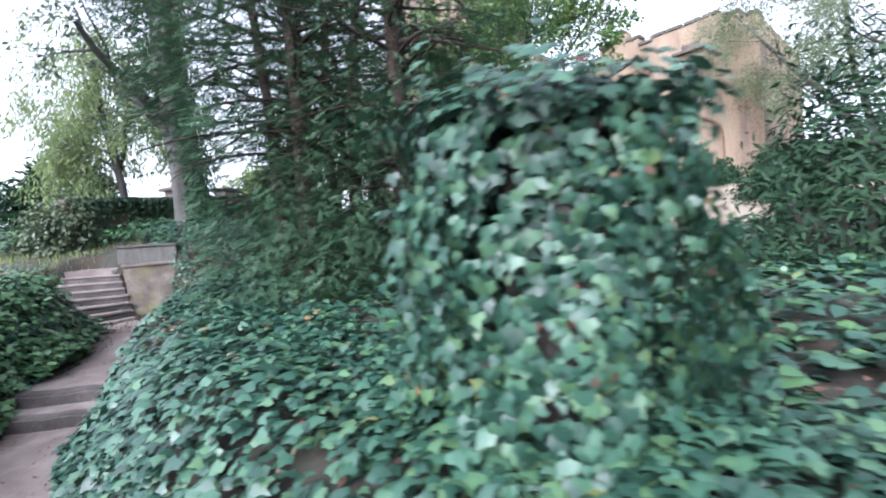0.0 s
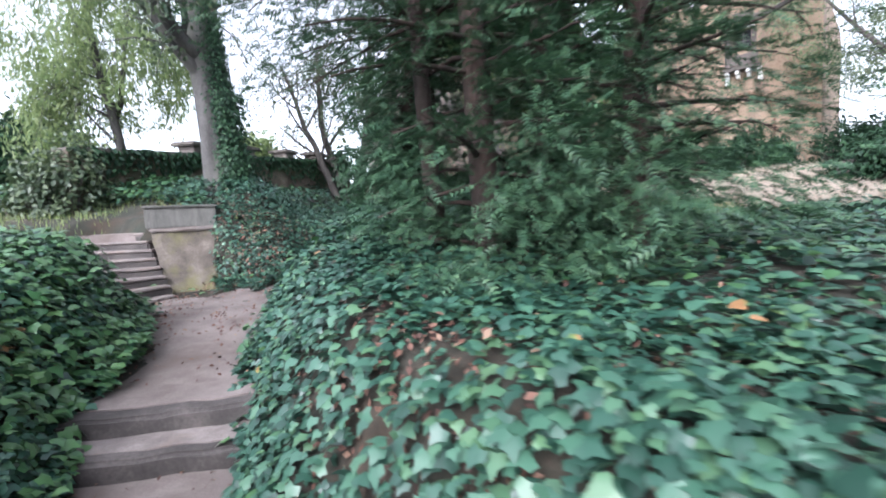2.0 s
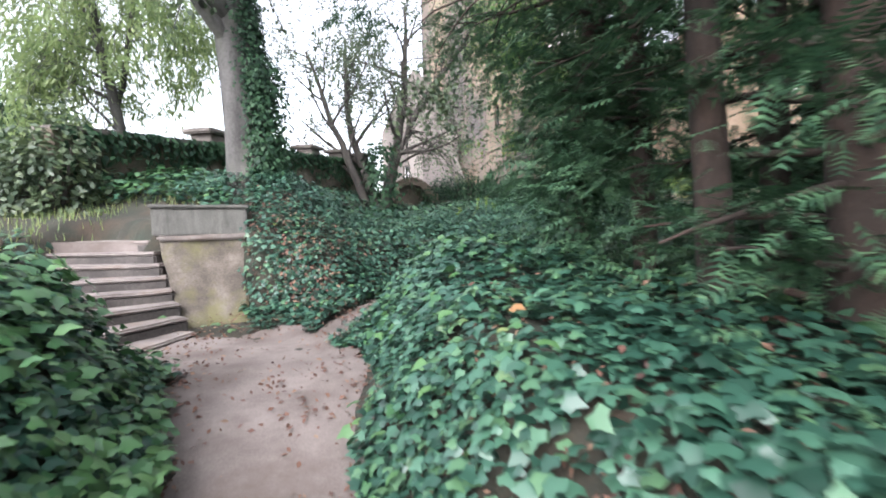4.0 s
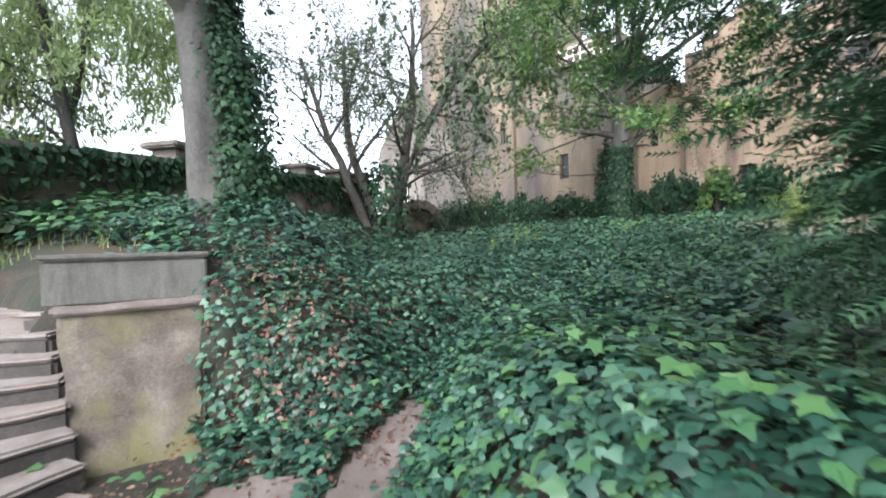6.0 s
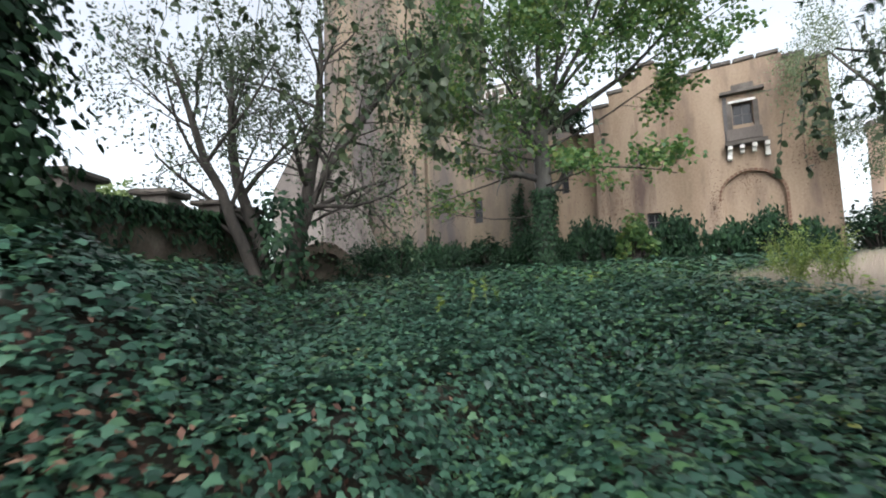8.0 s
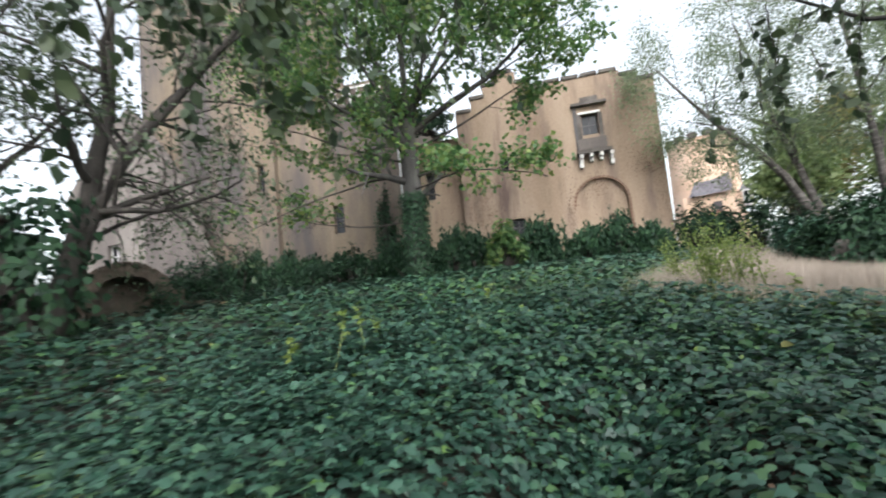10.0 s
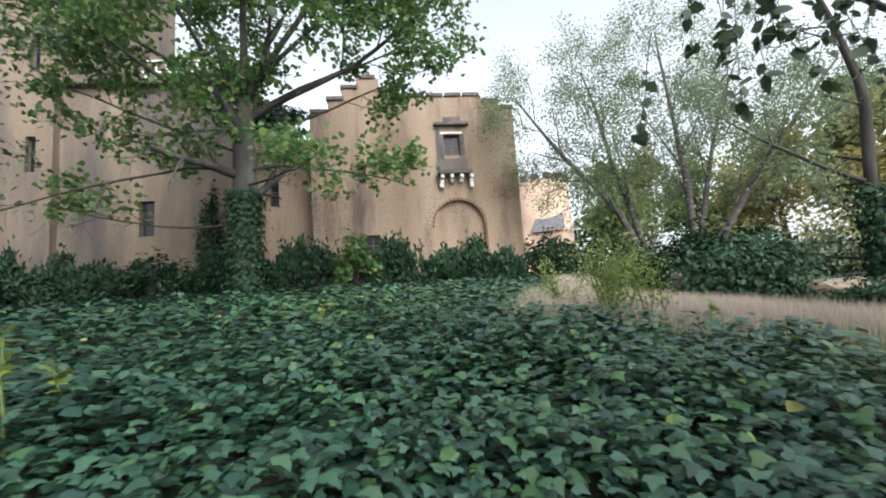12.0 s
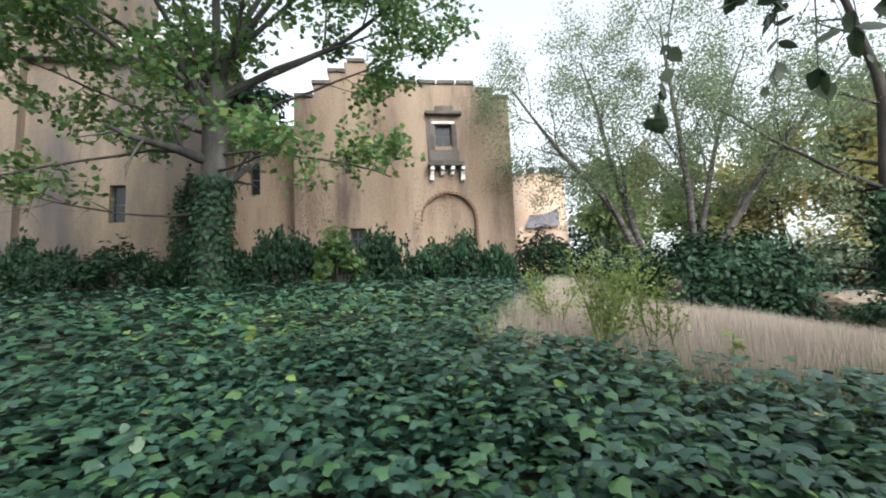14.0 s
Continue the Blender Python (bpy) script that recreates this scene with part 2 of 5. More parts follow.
NARROW = (np.array([(0, 0, 0), (0.4, -0.12, 0.02), (1, 0, -0.05), (0.4, 0.12, 0.02)], float), np.array([(0, 1, 2), (0, 2, 3)]))


def sprig_shape(pairs=5):
    """A flat conifer spray: a stem with needles in two rows."""
    v, f = [], []
    for i in range(pairs):
        x = 0.08 + 0.86 * i / pairs
        reach = 0.25 * (1 - 0.45 * abs(i / pairs - 0.35))
        for side in (-1, 1):
            k = len(v)
            v += [(x, 0, 0), (x + 0.11, 0, 0.012), (x + 0.19, side * reach, -0.03)]
            f.append((k, k + 1, k + 2))
    k = len(v)
    v += [(0, -0.012, 0), (0, 0.012, 0), (1.08, 0, -0.03)]
    f.append((k, k + 1, k + 2))
    return np.array(v, float), np.array(f)


SPRIG = sprig_shape()


def leaves(name, places, facing, along, sizes, shape, mat, parent=None):
    """Many leaves in one mesh: each at a place, its upper side to facing, its tip towards along."""
    places, facing, along = (np.asarray(a, float) for a in (places, facing, along))
    z = facing / np.maximum(np.linalg.norm(facing, axis=1, keepdims=True), 1e-6)
    x = along - z * np.sum(along * z, axis=1, keepdims=True)
    x /= np.maximum(np.linalg.norm(x, axis=1, keepdims=True), 1e-6)
    y = np.cross(z, x)
    pts, tri = shape
    s = np.asarray(sizes, float)[:, None, None]
    v = places[:, None, :] + s * (pts[None, :, 0:1] * x[:, None, :] + pts[None, :, 1:2] * y[:, None, :] + pts[None, :, 2:3] * z[:, None, :])
    t = tri[None, :, :] + (np.arange(len(places)) * len(pts))[:, None, None]
    return fast_mesh(name, v.reshape(-1, 3), t.reshape(-1, 3), mat, parent, smooth=True)


def tube(path, radii, sides=7):
    """Rings along a path, as arrays of places and triangles."""
    path = np.asarray(path, float)
    n = len(path)
    d = np.gradient(path, axis=0)
    d /= np.maximum(np.linalg.norm(d, axis=1, keepdims=True), 1e-6)
    ref = np.where(np.abs(d[:, 2:3]) > 0.9, np.array([[1.0, 0, 0]]), np.array([[0, 0, 1.0]]))
    a = np.cross(d, ref)
    a /= np.linalg.norm(a, axis=1, keepdims=True)
    b = np.cross(d, a)
    ang = np.arange(sides) / sides * 2 * math.pi
    ring = a[:, None, :] * np.cos(ang)[None, :, None] + b[:, None, :] * np.sin(ang)[None, :, None]
    v = (path[:, None, :] + ring * np.asarray(radii, float)[:, None, None]).reshape(-1, 3)
    f = []
    for i in range(n - 1):
        for k in range(sides):
            p, q, r_, s = i * sides + k, i * sides + (k + 1) % sides, (i + 1) * sides + (k + 1) % sides, (i + 1) * sides + k
            f += [(p, q, r_), (p, r_, s)]
    return v, np.array(f)


def join(parts):
    vs, fs, at = [], [], 0
    for v, f in parts:
        vs.append(v)
        fs.append(f + at)
        at += len(v)
    return np.concatenate(vs), np.concatenate(fs)


def unit(v):
    v = np.asarray(v, float)
    return v / max(np.linalg.norm(v), 1e-6)


def box(bm, lo, hi, bevel=0.0):
    """An upright box into bm, with its edges rounded."""
    m = Matrix.LocRotScale([(a + b) / 2 for a, b in zip(lo, hi)], None, [b - a for a, b in zip(lo, hi)])
    made = bmesh.ops.create_cube(bm, size=1, matrix=m)["verts"]
    if bevel:
        bmesh.ops.bevel(bm, geom=list({e for v in made for e in v.link_edges}), offset=bevel, segments=2, affect="EDGES")


def bm_object(name, bm, mat, parent=None, matrix=None):
    me = bpy.data.meshes.new(name)
    if matrix is not None:
        bmesh.ops.transform(bm, matrix=matrix, verts=bm.verts)
    bm.normal_update()
    bm.to_mesh(me)
    bm.free()
    me.materials.append(mat)
    ob = new(name, me)
    if parent:
        ob.parent = parent
    return ob


def roughen(bm, amount, scale=2.0, cuts=0):
    if cuts:
        bmesh.ops.subdivide_edges(bm, edges=bm.edges[:], cuts=cuts, use_grid_fill=True)
    for v in bm.verts:
        v.co += noise.noise_vector(v.co * scale) * amount


def slab(outer, holes, thick, matrix, name, mat, parent=None):
    """An upright wall from its outline and the outlines of its openings, in (along, up); it goes back by thick."""
    bm = bmesh.new()
    loops = []
    for loop in (outer, *holes):
        front = [bm.verts.new((a, 0, z)) for a, z in loop]
        loops.append(front)
        for i in range(len(front)):
            bm.edges.new((front[i], front[(i + 1) % len(front)]))
    bmesh.ops.triangle_fill(bm, use_beauty=True, edges=bm.edges[:])
    faces = bm.faces[:]
    back = {v: bm.verts.new((v.co.x, thick, v.co.z)) for loop in loops for v in loop}
    for f in faces:
        bm.faces.new([back[v] for v in reversed(f.verts)])
    for loop in loops:
        for i in range(len(loop)):
            a, b = loop[i], loop[(i + 1) % len(loop)]
            bm.faces.new((a, b, back[b], back[a]))
    bmesh.ops.recalc_face_normals(bm, faces=bm.faces[:])
    return bm_object(name, bm, mat, parent, matrix)


# ---------------------------------------------------------------- the lie of the land
MAIN_PATH = [(7, -3.5), (3, -1.8), (0, -0.2), (-2.1, 1.35), (-3.7, 3.3), (-4.38, 4.95), (-4.75, 6.4), (-5.1, 7.6), (-5.5, 8.5)]
SIDE_PATH = [(-4.95, 8.3), (-4.50, 9.3), (-4.40, 10.1), (-3.6, 10.95), (-2.6, 11.5), (-1.75, 11.85)]

STAIR_PATH = [(-5.2, 7.6), (-6.2, 8.3), (-6.75, 7.5)]


def smooth(x, a, b):
    t = np.clip((x - a) / (b - a), 0, 1)
    return t * t * (3 - 2 * t)


def along_path(x, y, points):
    """Distance from a path, and how far along it, in metres."""
    best = np.full(np.shape(x), 1e9)
    where = np.zeros(np.shape(x))
    run = 0.0
    for (ax, ay), (bx, by) in zip(points, points[1:]):
        dx, dy = bx - ax, by - ay
        ll = dx * dx + dy * dy
        t = np.clip(((x - ax) * dx + (y - ay) * dy) / ll, 0, 1)
        d = np.hypot(x - ax - t * dx, y - ay - t * dy)
        near = d < best
        best = np.where(near, d, best)
        where = np.where(near, run + t * ll ** 0.5, where)
        run += ll ** 0.5
    return best, where


def waves(x, y):
    return 0.5 * np.sin(1.3 * x + 0.7 * y + 1.1) * np.sin(0.9 * y - 0.5 * x) + 0.3 * np.sin(2.9 * x - 1.7 * y) * np.sin(2.3 * y + 0.6) + 0.2 * np.sin(5.1 * x + 3.3 * y)


def land(x, y):
    """Height of the ground."""
    x, y = np.asarray(x, float), np.asarray(y, float)
    q = 0.64 * x + 0.77 * y - 5.0 * smooth(x, 1.5, 9) * (1 - smooth(y, 13.5, 18))
    bank = np.clip(0.58 + 0.075 * y, 0.2, 1.27) + 1.6 * (1 - np.exp(-np.maximum(q - 8.3, 0) / 7.5))
    left = smooth(-x, 4.9, 6.9)
    bank = bank + left * (0.42 * smooth(y, 9.2, 10.4) + 0.62 * smooth(y, 10.4, 12.2))
    bank = bank + 0.22 * np.exp(-((x + 6.6) ** 2 / 1.6 + (y - 5.8) ** 2 / 2.2))
    bank = bank - 0.30 * np.exp(-((x + 2.9) ** 2 / 2.6 + (y - 8.9) ** 2 / 2.2)) + 0.26 * np.exp(-((x + 3.2) ** 2 / 0.4 + (y - 7.9) ** 2 / 0.9))
    bank = bank + 0.40 * np.exp(-((x + 5.95) ** 2 / 0.45 + (y - 11.25) ** 2 / 0.6))
    bank = bank + 0.07 * waves(x, y)
    d, w = along_path(x, y, MAIN_PATH)
    zm = np.where(w < 14.82, -0.20 + 0.02 * waves(x, y), 0.08 + 0.29 * smooth(w, 14.5, 18.4))
    half = 0.48 + 0.42 * smooth(w, 15.6, 18.0)
    k = smooth(d, half, half + 0.75)
    z = zm * (1 - k) + bank * k
    d2, w2 = along_path(x, y, SIDE_PATH)
    zs = 0.37 + 0.08 * w2
    k2 = smooth(d2, 0.16, 0.85)
    z = zs * (1 - k2) + z * k2
    # the hollow in which the winding steps lie
    turn = np.degrees(np.arctan2(y - 9.35, x + 6.85)) % 360
    i = np.clip((258 - turn) / 90 * 7, 0, 7)
    k3 = (1 - smooth(np.hypot(x + 6.85, y - 9.35), 1.75, 2.05)) * smooth(turn, 140, 150) * (1 - smooth(turn, 264, 272))
    z = z * (1 - k3) + np.minimum(z, 0.02 + 0.145 * i) * k3
    k4 = 1 - smooth(np.hypot(x + 6.68, y - 9.2), 0.72, 0.98)
    z = z * (1 - k4) + np.minimum(z, 0.34) * k4
    k5 = 1 - smooth(along_path(x, y, STAIR_PATH)[0], 0.55, 1.0)
    return z * (1 - k5) + np.minimum(z, 0.30) * k5


def bare(x, y):
    """One where the path is trodden bare."""
    d, w = along_path(x, y, MAIN_PATH)
    half = 0.50 + 0.36 * smooth(w, 15.6, 16.8) - 0.42 * smooth(w, 17.2, 18.2)
    d2, w2 = along_path(x, y, SIDE_PATH)
    d3, _ = along_path(x, y, STAIR_PATH)
    wob = 0.10 * waves(2.3 * np.asarray(x), 2.3 * np.asarray(y)) + 0.05 * waves(6.1 * np.asarray(y), 6.1 * np.asarray(x))
    return np.minimum(np.minimum(d - half, d3 - 0.5), np.where(w2 < 1.6, d2 - 0.17, 9.0)) + wob < 0.0


def slope(x, y):
    e = 0.06
    gx, gy = (land(x + e, y) - land(x - e, y)) / (2 * e), (land(x, y + e) - land(x, y - e)) / (2 * e)
    return np.stack([-gx, -gy, np.ones_like(gx)], axis=1)


def sheet(name, xs, ys, height, mat):
    gx, gy = np.meshgrid(xs, ys)
    v = np.stack([gx, gy, height(gx, gy)], axis=-1).reshape(-1, 3)
    w, h = len(xs), len(ys)
    i = (np.arange(h - 1)[:, None] * w + np.arange(w - 1)[None, :]).reshape(-1)
    f = np.concatenate([np.stack([i, i + 1, i + w + 1], 1), np.stack([i, i + w + 1, i + w], 1)])
    return fast_mesh(name, v, f, mat, smooth=True)


near_x, near_y = np.arange(-13, 9.01, 0.17), np.arange(-6, 24.01, 0.17)
far_out = np.array([3, 8, 16, 30, 60, 120, 300, 900])
ground = sheet("ground", np.concatenate([-13 - far_out[::-1], near_x, 9 + far_out]), np.concatenate([-6 - far_out[::-1], near_y, 24 + far_out]), land, SOIL)
tagged(ground, "dark soil with leaf litter under ivy on banks", "ground", kind="structure")
# the trodden path lies as a skin over the soil
gx, gy = np.meshgrid(np.arange(-7.2, 7.2, 0.05), np.arange(-3.6, 12.4, 0.05))
v = np.stack([gx, gy, land(gx, gy) + 0.012 + 0.012 * waves(4 * gx, 4 * gy)], axis=-1).reshape(-1, 3)
w = gx.shape[1]
idx = (np.arange(gx.shape[0] - 1)[:, None] * w + np.arange(w - 1)[None, :]).reshape(-1)
keep = bare(v[idx, 0], v[idx, 1])
idx = idx[keep]
tri = np.concatenate([np.stack([idx, idx + 1, idx + w + 1], 1), np.stack([idx, idx + w + 1, idx + w], 1)])
used, inverse = np.unique(tri, return_inverse=True)
tagged(fast_mesh("pavement", v[used], inverse.reshape(-1, 3), PATH, smooth=True), "pale trodden earth and gravel path between ivy banks", "path", kind="structure")

# ---------------------------------------------------------------- steps and pier


def stone_bar(name, a, b, depth, z0, z1, mat, parent=None, worn=0.012):
    """A stone that lies from a to b, with its front edge on that line, and goes back by depth to its left."""
    a, b = Vector((*a, 0)), Vector((*b, 0))
    run = b - a
    x = run.normalized()
    m = Matrix.Translation(a) @ Matrix(((x.x, -x.y, 0, 0), (x.y, x.x, 0, 0), (0, 0, 1, 0), (0, 0, 0, 1)))
    bm = bmesh.new()
    box(bm, (0, 0, z0), (run.length, depth, z1))
    bmesh.ops.subdivide_edges(bm, edges=[e for e in bm.edges if abs((e.verts[0].co - e.verts[1].co).x) > 0.1], cuts=7)
    bmesh.ops.bevel(bm, geom=[e for e in bm.edges if len(e.link_faces) == 2 and e.calc_face_angle(0) > 1], offset=0.028, segments=3, affect="EDGES")
    roughen(bm, worn, 4.0)
    return bm_object(name, bm, mat, parent, m)


kerb = new("path_step")
tagged(kerb, "two worn dark stone risers across the path", "step", kind="structure")
# risers coloured darker than the sky-facing treads, partly to carry their shade
stone_bar("upper_riser", (-5.00, 4.70), (-3.66, 4.88), 0.20, -0.25, 0.118, DAMP_SHADED, kerb, 0.03)
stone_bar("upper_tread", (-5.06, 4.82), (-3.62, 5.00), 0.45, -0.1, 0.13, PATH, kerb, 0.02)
stone_bar("lower_riser", (-4.98, 4.36), (-3.52, 4.55), 0.16, -0.4, -0.045, DAMP_SHADED, kerb, 0.03)
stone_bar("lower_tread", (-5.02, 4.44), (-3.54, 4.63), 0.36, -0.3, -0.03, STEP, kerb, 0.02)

stairs = new("stairs")
tagged(stairs, "winding flight of worn stone steps rising to the terrace", "stairs", kind="structure")
for i in range(8):
    turn = radians(255 - 12.9 * i)
    start = Vector((-6.40, 8.90)).lerp(Vector((-7.42, 9.80)), i / 7)
    end = start + Vector((math.cos(turn), math.sin(turn))) * 1.7
    z = 0.36 + 0.146 * i
    # riser shade is in its colour here too, under a lighter tread
    stone_bar("riser", (end.x, end.y), (start.x, start.y), 0.5, z - 0.4, z - 0.035, DAMP_SHADED, stairs)
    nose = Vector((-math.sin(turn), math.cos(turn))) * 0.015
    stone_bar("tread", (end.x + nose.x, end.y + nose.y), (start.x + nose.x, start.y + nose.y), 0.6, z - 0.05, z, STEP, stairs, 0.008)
landing = bmesh.new()
box(landing, (-11.0, 9.85, 0.6), (-7.45, 11.3, 1.372), 0.03)
roughen(landing, 0.02, 1.0, 3)
tagged(bm_object("landing", landing, PATH), "pale earth landing at the top of the steps", "landing", kind="structure")
low_wall = bmesh.new()
box(low_wall, (0, 0, 0.6), (2.4, 0.32, 1.36), 0.03)
box(low_wall, (-0.05, -0.05, 1.36), (2.45, 0.37, 1.46), 0.02)
roughen(low_wall, 0.03, 2.0, 2)
tagged(bm_object("low_cheek_wall", low_wall, OLD_WALL, None, pose(-8.75, 9.15, 0, 0, 0, 160)), "dark mossy low wall with a coping beside the steps", "wall", kind="structure")

# the pier: front edge from (-7.2, 9.6) to (-6.24, 10.1); its foot spreads forward
pier = new("stair_pier")
pier.matrix_world = pose(-7.20, 9.60, 0, 0, 0, 27.5)
tagged(pier, "stained concrete pier with moss beside the steps", "pier", kind="structure")
lower = bmesh.new()
box(lower, (0.03, 0.03, 0.2), (1.06, 0.85, 1.42), 0.03)
roughen(lower, 0.0, 2.2, 9)
for v in lower.verts:
    fall = (1.42 - v.co.z) / 1.0
    if v.co.y < 0.4:
        v.co.y -= 0.62 * fall * (0.75 + 0.25 * fall)
        v.co.x += 0.16 * fall * (1.0 if v.co.x < 0.5 else -0.35)
    v.co += noise.noise_vector(v.co * 2.2) * 0.04 + noise.noise_vector(v.co * 7.0) * 0.014
bm_object("base", lower, PIER_LOW, pier)
ledge = bmesh.new()
box(ledge, (0.0, -0.05, 1.37), (1.06, 0.88, 1.45), 0.025)
roughen(ledge, 0.022, 4.0, 3)
bm_object("ledge", ledge, STEP, pier)
head = bmesh.new()
box(head, (-0.06, 0.0, 1.44), (1.07, 0.9, 1.80), 0.02)
roughen(head, 0.008, 3.0, 3)
bm_object("head", head, CONCRETE, pier)
cap = bmesh.new()
box(cap, (-0.09, -0.025, 1.80), (1.10, 0.93, 1.85), 0.02)
roughen(cap, 0.006, 3.0, 2)
bm_object("cap", cap, CONCRETE, pier)

# ---------------------------------------------------------------- parapet wall with cap blocks
parapet = new("parapet_wall")
tagged(parapet, "long dark ivy-grown garden wall with block caps", "wall", kind="structure")
WALL_A, WALL_B = Vector((-9.75, 11.2)), Vector((-5.95, 23.0))
run = WALL_B - WALL_A
parapet.matrix_world = pose(WALL_A.x, WALL_A.y, 0, 0, 0, math.degrees(math.atan2(run.y, run.x)))
wall = bmesh.new()
box(wall, (0, -0.2, 1.2), (run.length, 0.25, 3.16))
for v in wall.verts:
    if v.co.z > 2:
        v.co.z += 0.083 * v.co.x
roughen(wall, 0.07, 0.9, 5)
bm_object("wall", wall, OLD_WALL, parapet)
top = bmesh.new()
box(top, (-0.03, -0.28, 3.13), (run.length + 0.05, 0.33, 3.22))
for v in top.verts:
    v.co.z += 0.083 * v.co.x
roughen(top, 0.03, 1.2, 4)
bm_object("coping", top, COPING, parapet)
for i, x in enumerate((3.4, 5.4, 7.6, 9.6, 11.4)):
    bm = bmesh.new()
    z = 3.20 + 0.083 * x
    box(bm, (x - 0.25, -0.25, z), (x + 0.25, 0.3, z + 0.20), 0.02)
    box(bm, (x - 0.40, -0.38, z + 0.20), (x + 0.40, 0.43, z + 0.31), 0.03)
    roughen(bm, 0.02, 3.0)
    bm_object("cap_block", bm, COPING, parapet)

# ---------------------------------------------------------------- castle
AZ = radians(48)
FACE_N, FACE_R, FACE_C = Vector((math.sin(AZ), math.cos(AZ))), Vector((math.cos(AZ), -math.sin(AZ))), 23.5
castle = new("castle")
tagged(castle, "old ochre plastered castle with crow-stepped gatehouse and tower", "castle")


def facade(out=0.0):
    """The frame of the castle's front: x along it to the right, y into the building, z up."""
    o = FACE_N * (FACE_C - out)
    return Matrix(((FACE_R.x, FACE_N.x, 0, o.x), (FACE_R.y, FACE_N.y, 0, o.y), (0, 0, 1, 0), (0, 0, 0, 1)))


def rect(a, b, z0, z1):
    return [(a, z0), (b, z0), (b, z1), (a, z1)]


def arch(a, b, z0, z1, n=14):
    r = (b - a) / 2
    return [(a, z0), (b, z0)] + [(a + r + r * math.cos(math.pi * i / n), z1 - r * 1.0 + r * math.sin(math.pi * i / n)) for i in range(n + 1)]


def window(a, b, z0, z1, out, bars=(1, 1), mat=WHITE, depth=0.2, pane=GLASS):
    """A window in the front: frame, bars and a dark pane, set back in its opening."""
    win = new("window")
    win.parent = castle
    bm = bmesh.new()
    t = 0.06
    for lo, hi in (((a, z0), (a + t, z1)), ((b - t, z0), (b, z1)), ((a + t, z0), (b - t, z0 + t)), ((a + t, z1 - t), (b - t, z1))):
        box(bm, (lo[0], depth, lo[1]), (hi[0], depth + 0.06, hi[1]))
    for i in range(bars[0]):
        x = a + (b - a) * (i + 1) / (bars[0] + 1)
        box(bm, (x - 0.02, depth + 0.005, z0 + t), (x + 0.02, depth + 0.045, z1 - t))
    for i in range(bars[1]):
        z = z0 + (z1 - z0) * (i + 1) / (bars[1] + 1)
        box(bm, (a + t, depth + 0.008, z - 0.02), (b - t, depth + 0.042, z + 0.02))
    bm_object("frame", bm, mat, win, facade(out))
    bm = bmesh.new()
    box(bm, (a + 0.01, depth + 0.02, z0 + 0.01), (b - 0.01, depth + 0.03, z1 - 0.01))
    bm_object("pane", bm, pane, win, facade(out))


def block(name, lo, hi, out, mat, bevel=0.02, rough=0.0, cuts=0):
    bm = bmesh.new()
    box(bm, lo, hi, bevel)
    if rough:
        roughen(bm, rough, 1.5, cuts)
    return bm_object(name, bm, mat, castle, facade(out))


# gatehouse: a stepped parapet, a window over a balcony and a blind arch
steps_up = [(-4.81, 2.0), (-4.81, 10.3), (-5.45, 10.3), (-5.45, 10.62), (-6.15, 10.62), (-6.15, 10.9), (-9.3, 10.9), (-9.3, 10.75), (-9.95, 10.75), (-9.95, 11.2), (-10.55, 11.2), (-10.55, 11.75), (-11.5, 11.75), (-11.5, 11.3), (-12.1, 11.3), (-12.1, 10.8), (-12.7, 10.8), (-12.7, 10.25), (-13.46, 10.25), (-13.46, 2.0)]
G_WIN, G_ARCH = (-7.93, -7.24, 8.27, 9.2), (-8.55, -6.42, 2.4, 6.32)
slab(steps_up, [rect(*G_WIN), arch(*G_ARCH), rect(-11.6, -11.25, 7.2, 8.0), rect(-11.4, -10.8, 4.2, 5.0)], 0.6, facade(), "gatehouse_wall", PLASTER, castle)
window(*G_WIN, 0.0, (1, 1), DARK_WOOD)
window(-11.6, -11.25, 7.2, 8.0, 0.0, (0, 0), DARK_WOOD)
window(-11.4, -10.8, 4.2, 5.0, 0.0, (1, 1), DARK_WOOD)
slab(arch(G_ARCH[0] - 0.05, G_ARCH[1] + 0.05, 2.3, 6.4), [], 0.2, facade(-0.2), "blind_arch_infill", PLASTER, castle)
for i, (a, z) in enumerate(((-5.13, 10.3), (-5.8, 10.62), (-6.6, 10.9), (-7.4, 10.9), (-8.2, 10.9), (-9.0, 10.9), (-9.62, 10.75), (-10.25, 11.2), (-11.02, 11.75), (-11.8, 11.3), (-12.4, 10.8), (-13.08, 10.25))):
    block("merlon_cap", (a - 0.36, -0.07, z), (a + 0.36, 0.68, z + 0.17), 0.0, COPING, 0.02, 0.02, 1)
block("hood_block", (-7.9, -0.10, 9.70), (-7.15, 0.1, 9.95), 0.0, COPING, 0.02, 0.01, 1)
block("window_hood", (-8.32, -0.22, 9.56), (-6.82, 0.1, 9.69), 0.0, COPING, 0.02, 0.01, 1)
block("lintel", (-8.05, -0.06, 9.2), (-7.12, 0.05, 9.30), 0.0, WHITE, 0.015)
block("jamb", (-8.12, -0.05, 8.1), (-7.95, 0.05, 9.2), 0.0, COPING, 0.01)
block("jamb", (-7.22, -0.05, 8.1), (-7.05, 0.05, 9.2), 0.0, COPING, 0.01)
block("window_apron", (-8.2, -0.09, 7.62), (-6.98, 0.05, 8.1), 0.0, PLASTER_GREY, 0.02, 0.01, 1)
block("balcony_slab", (-8.28, -0.42, 7.36), (-6.86, 0.1, 7.52), 0.0, COPING, 0.02, 0.015, 1)
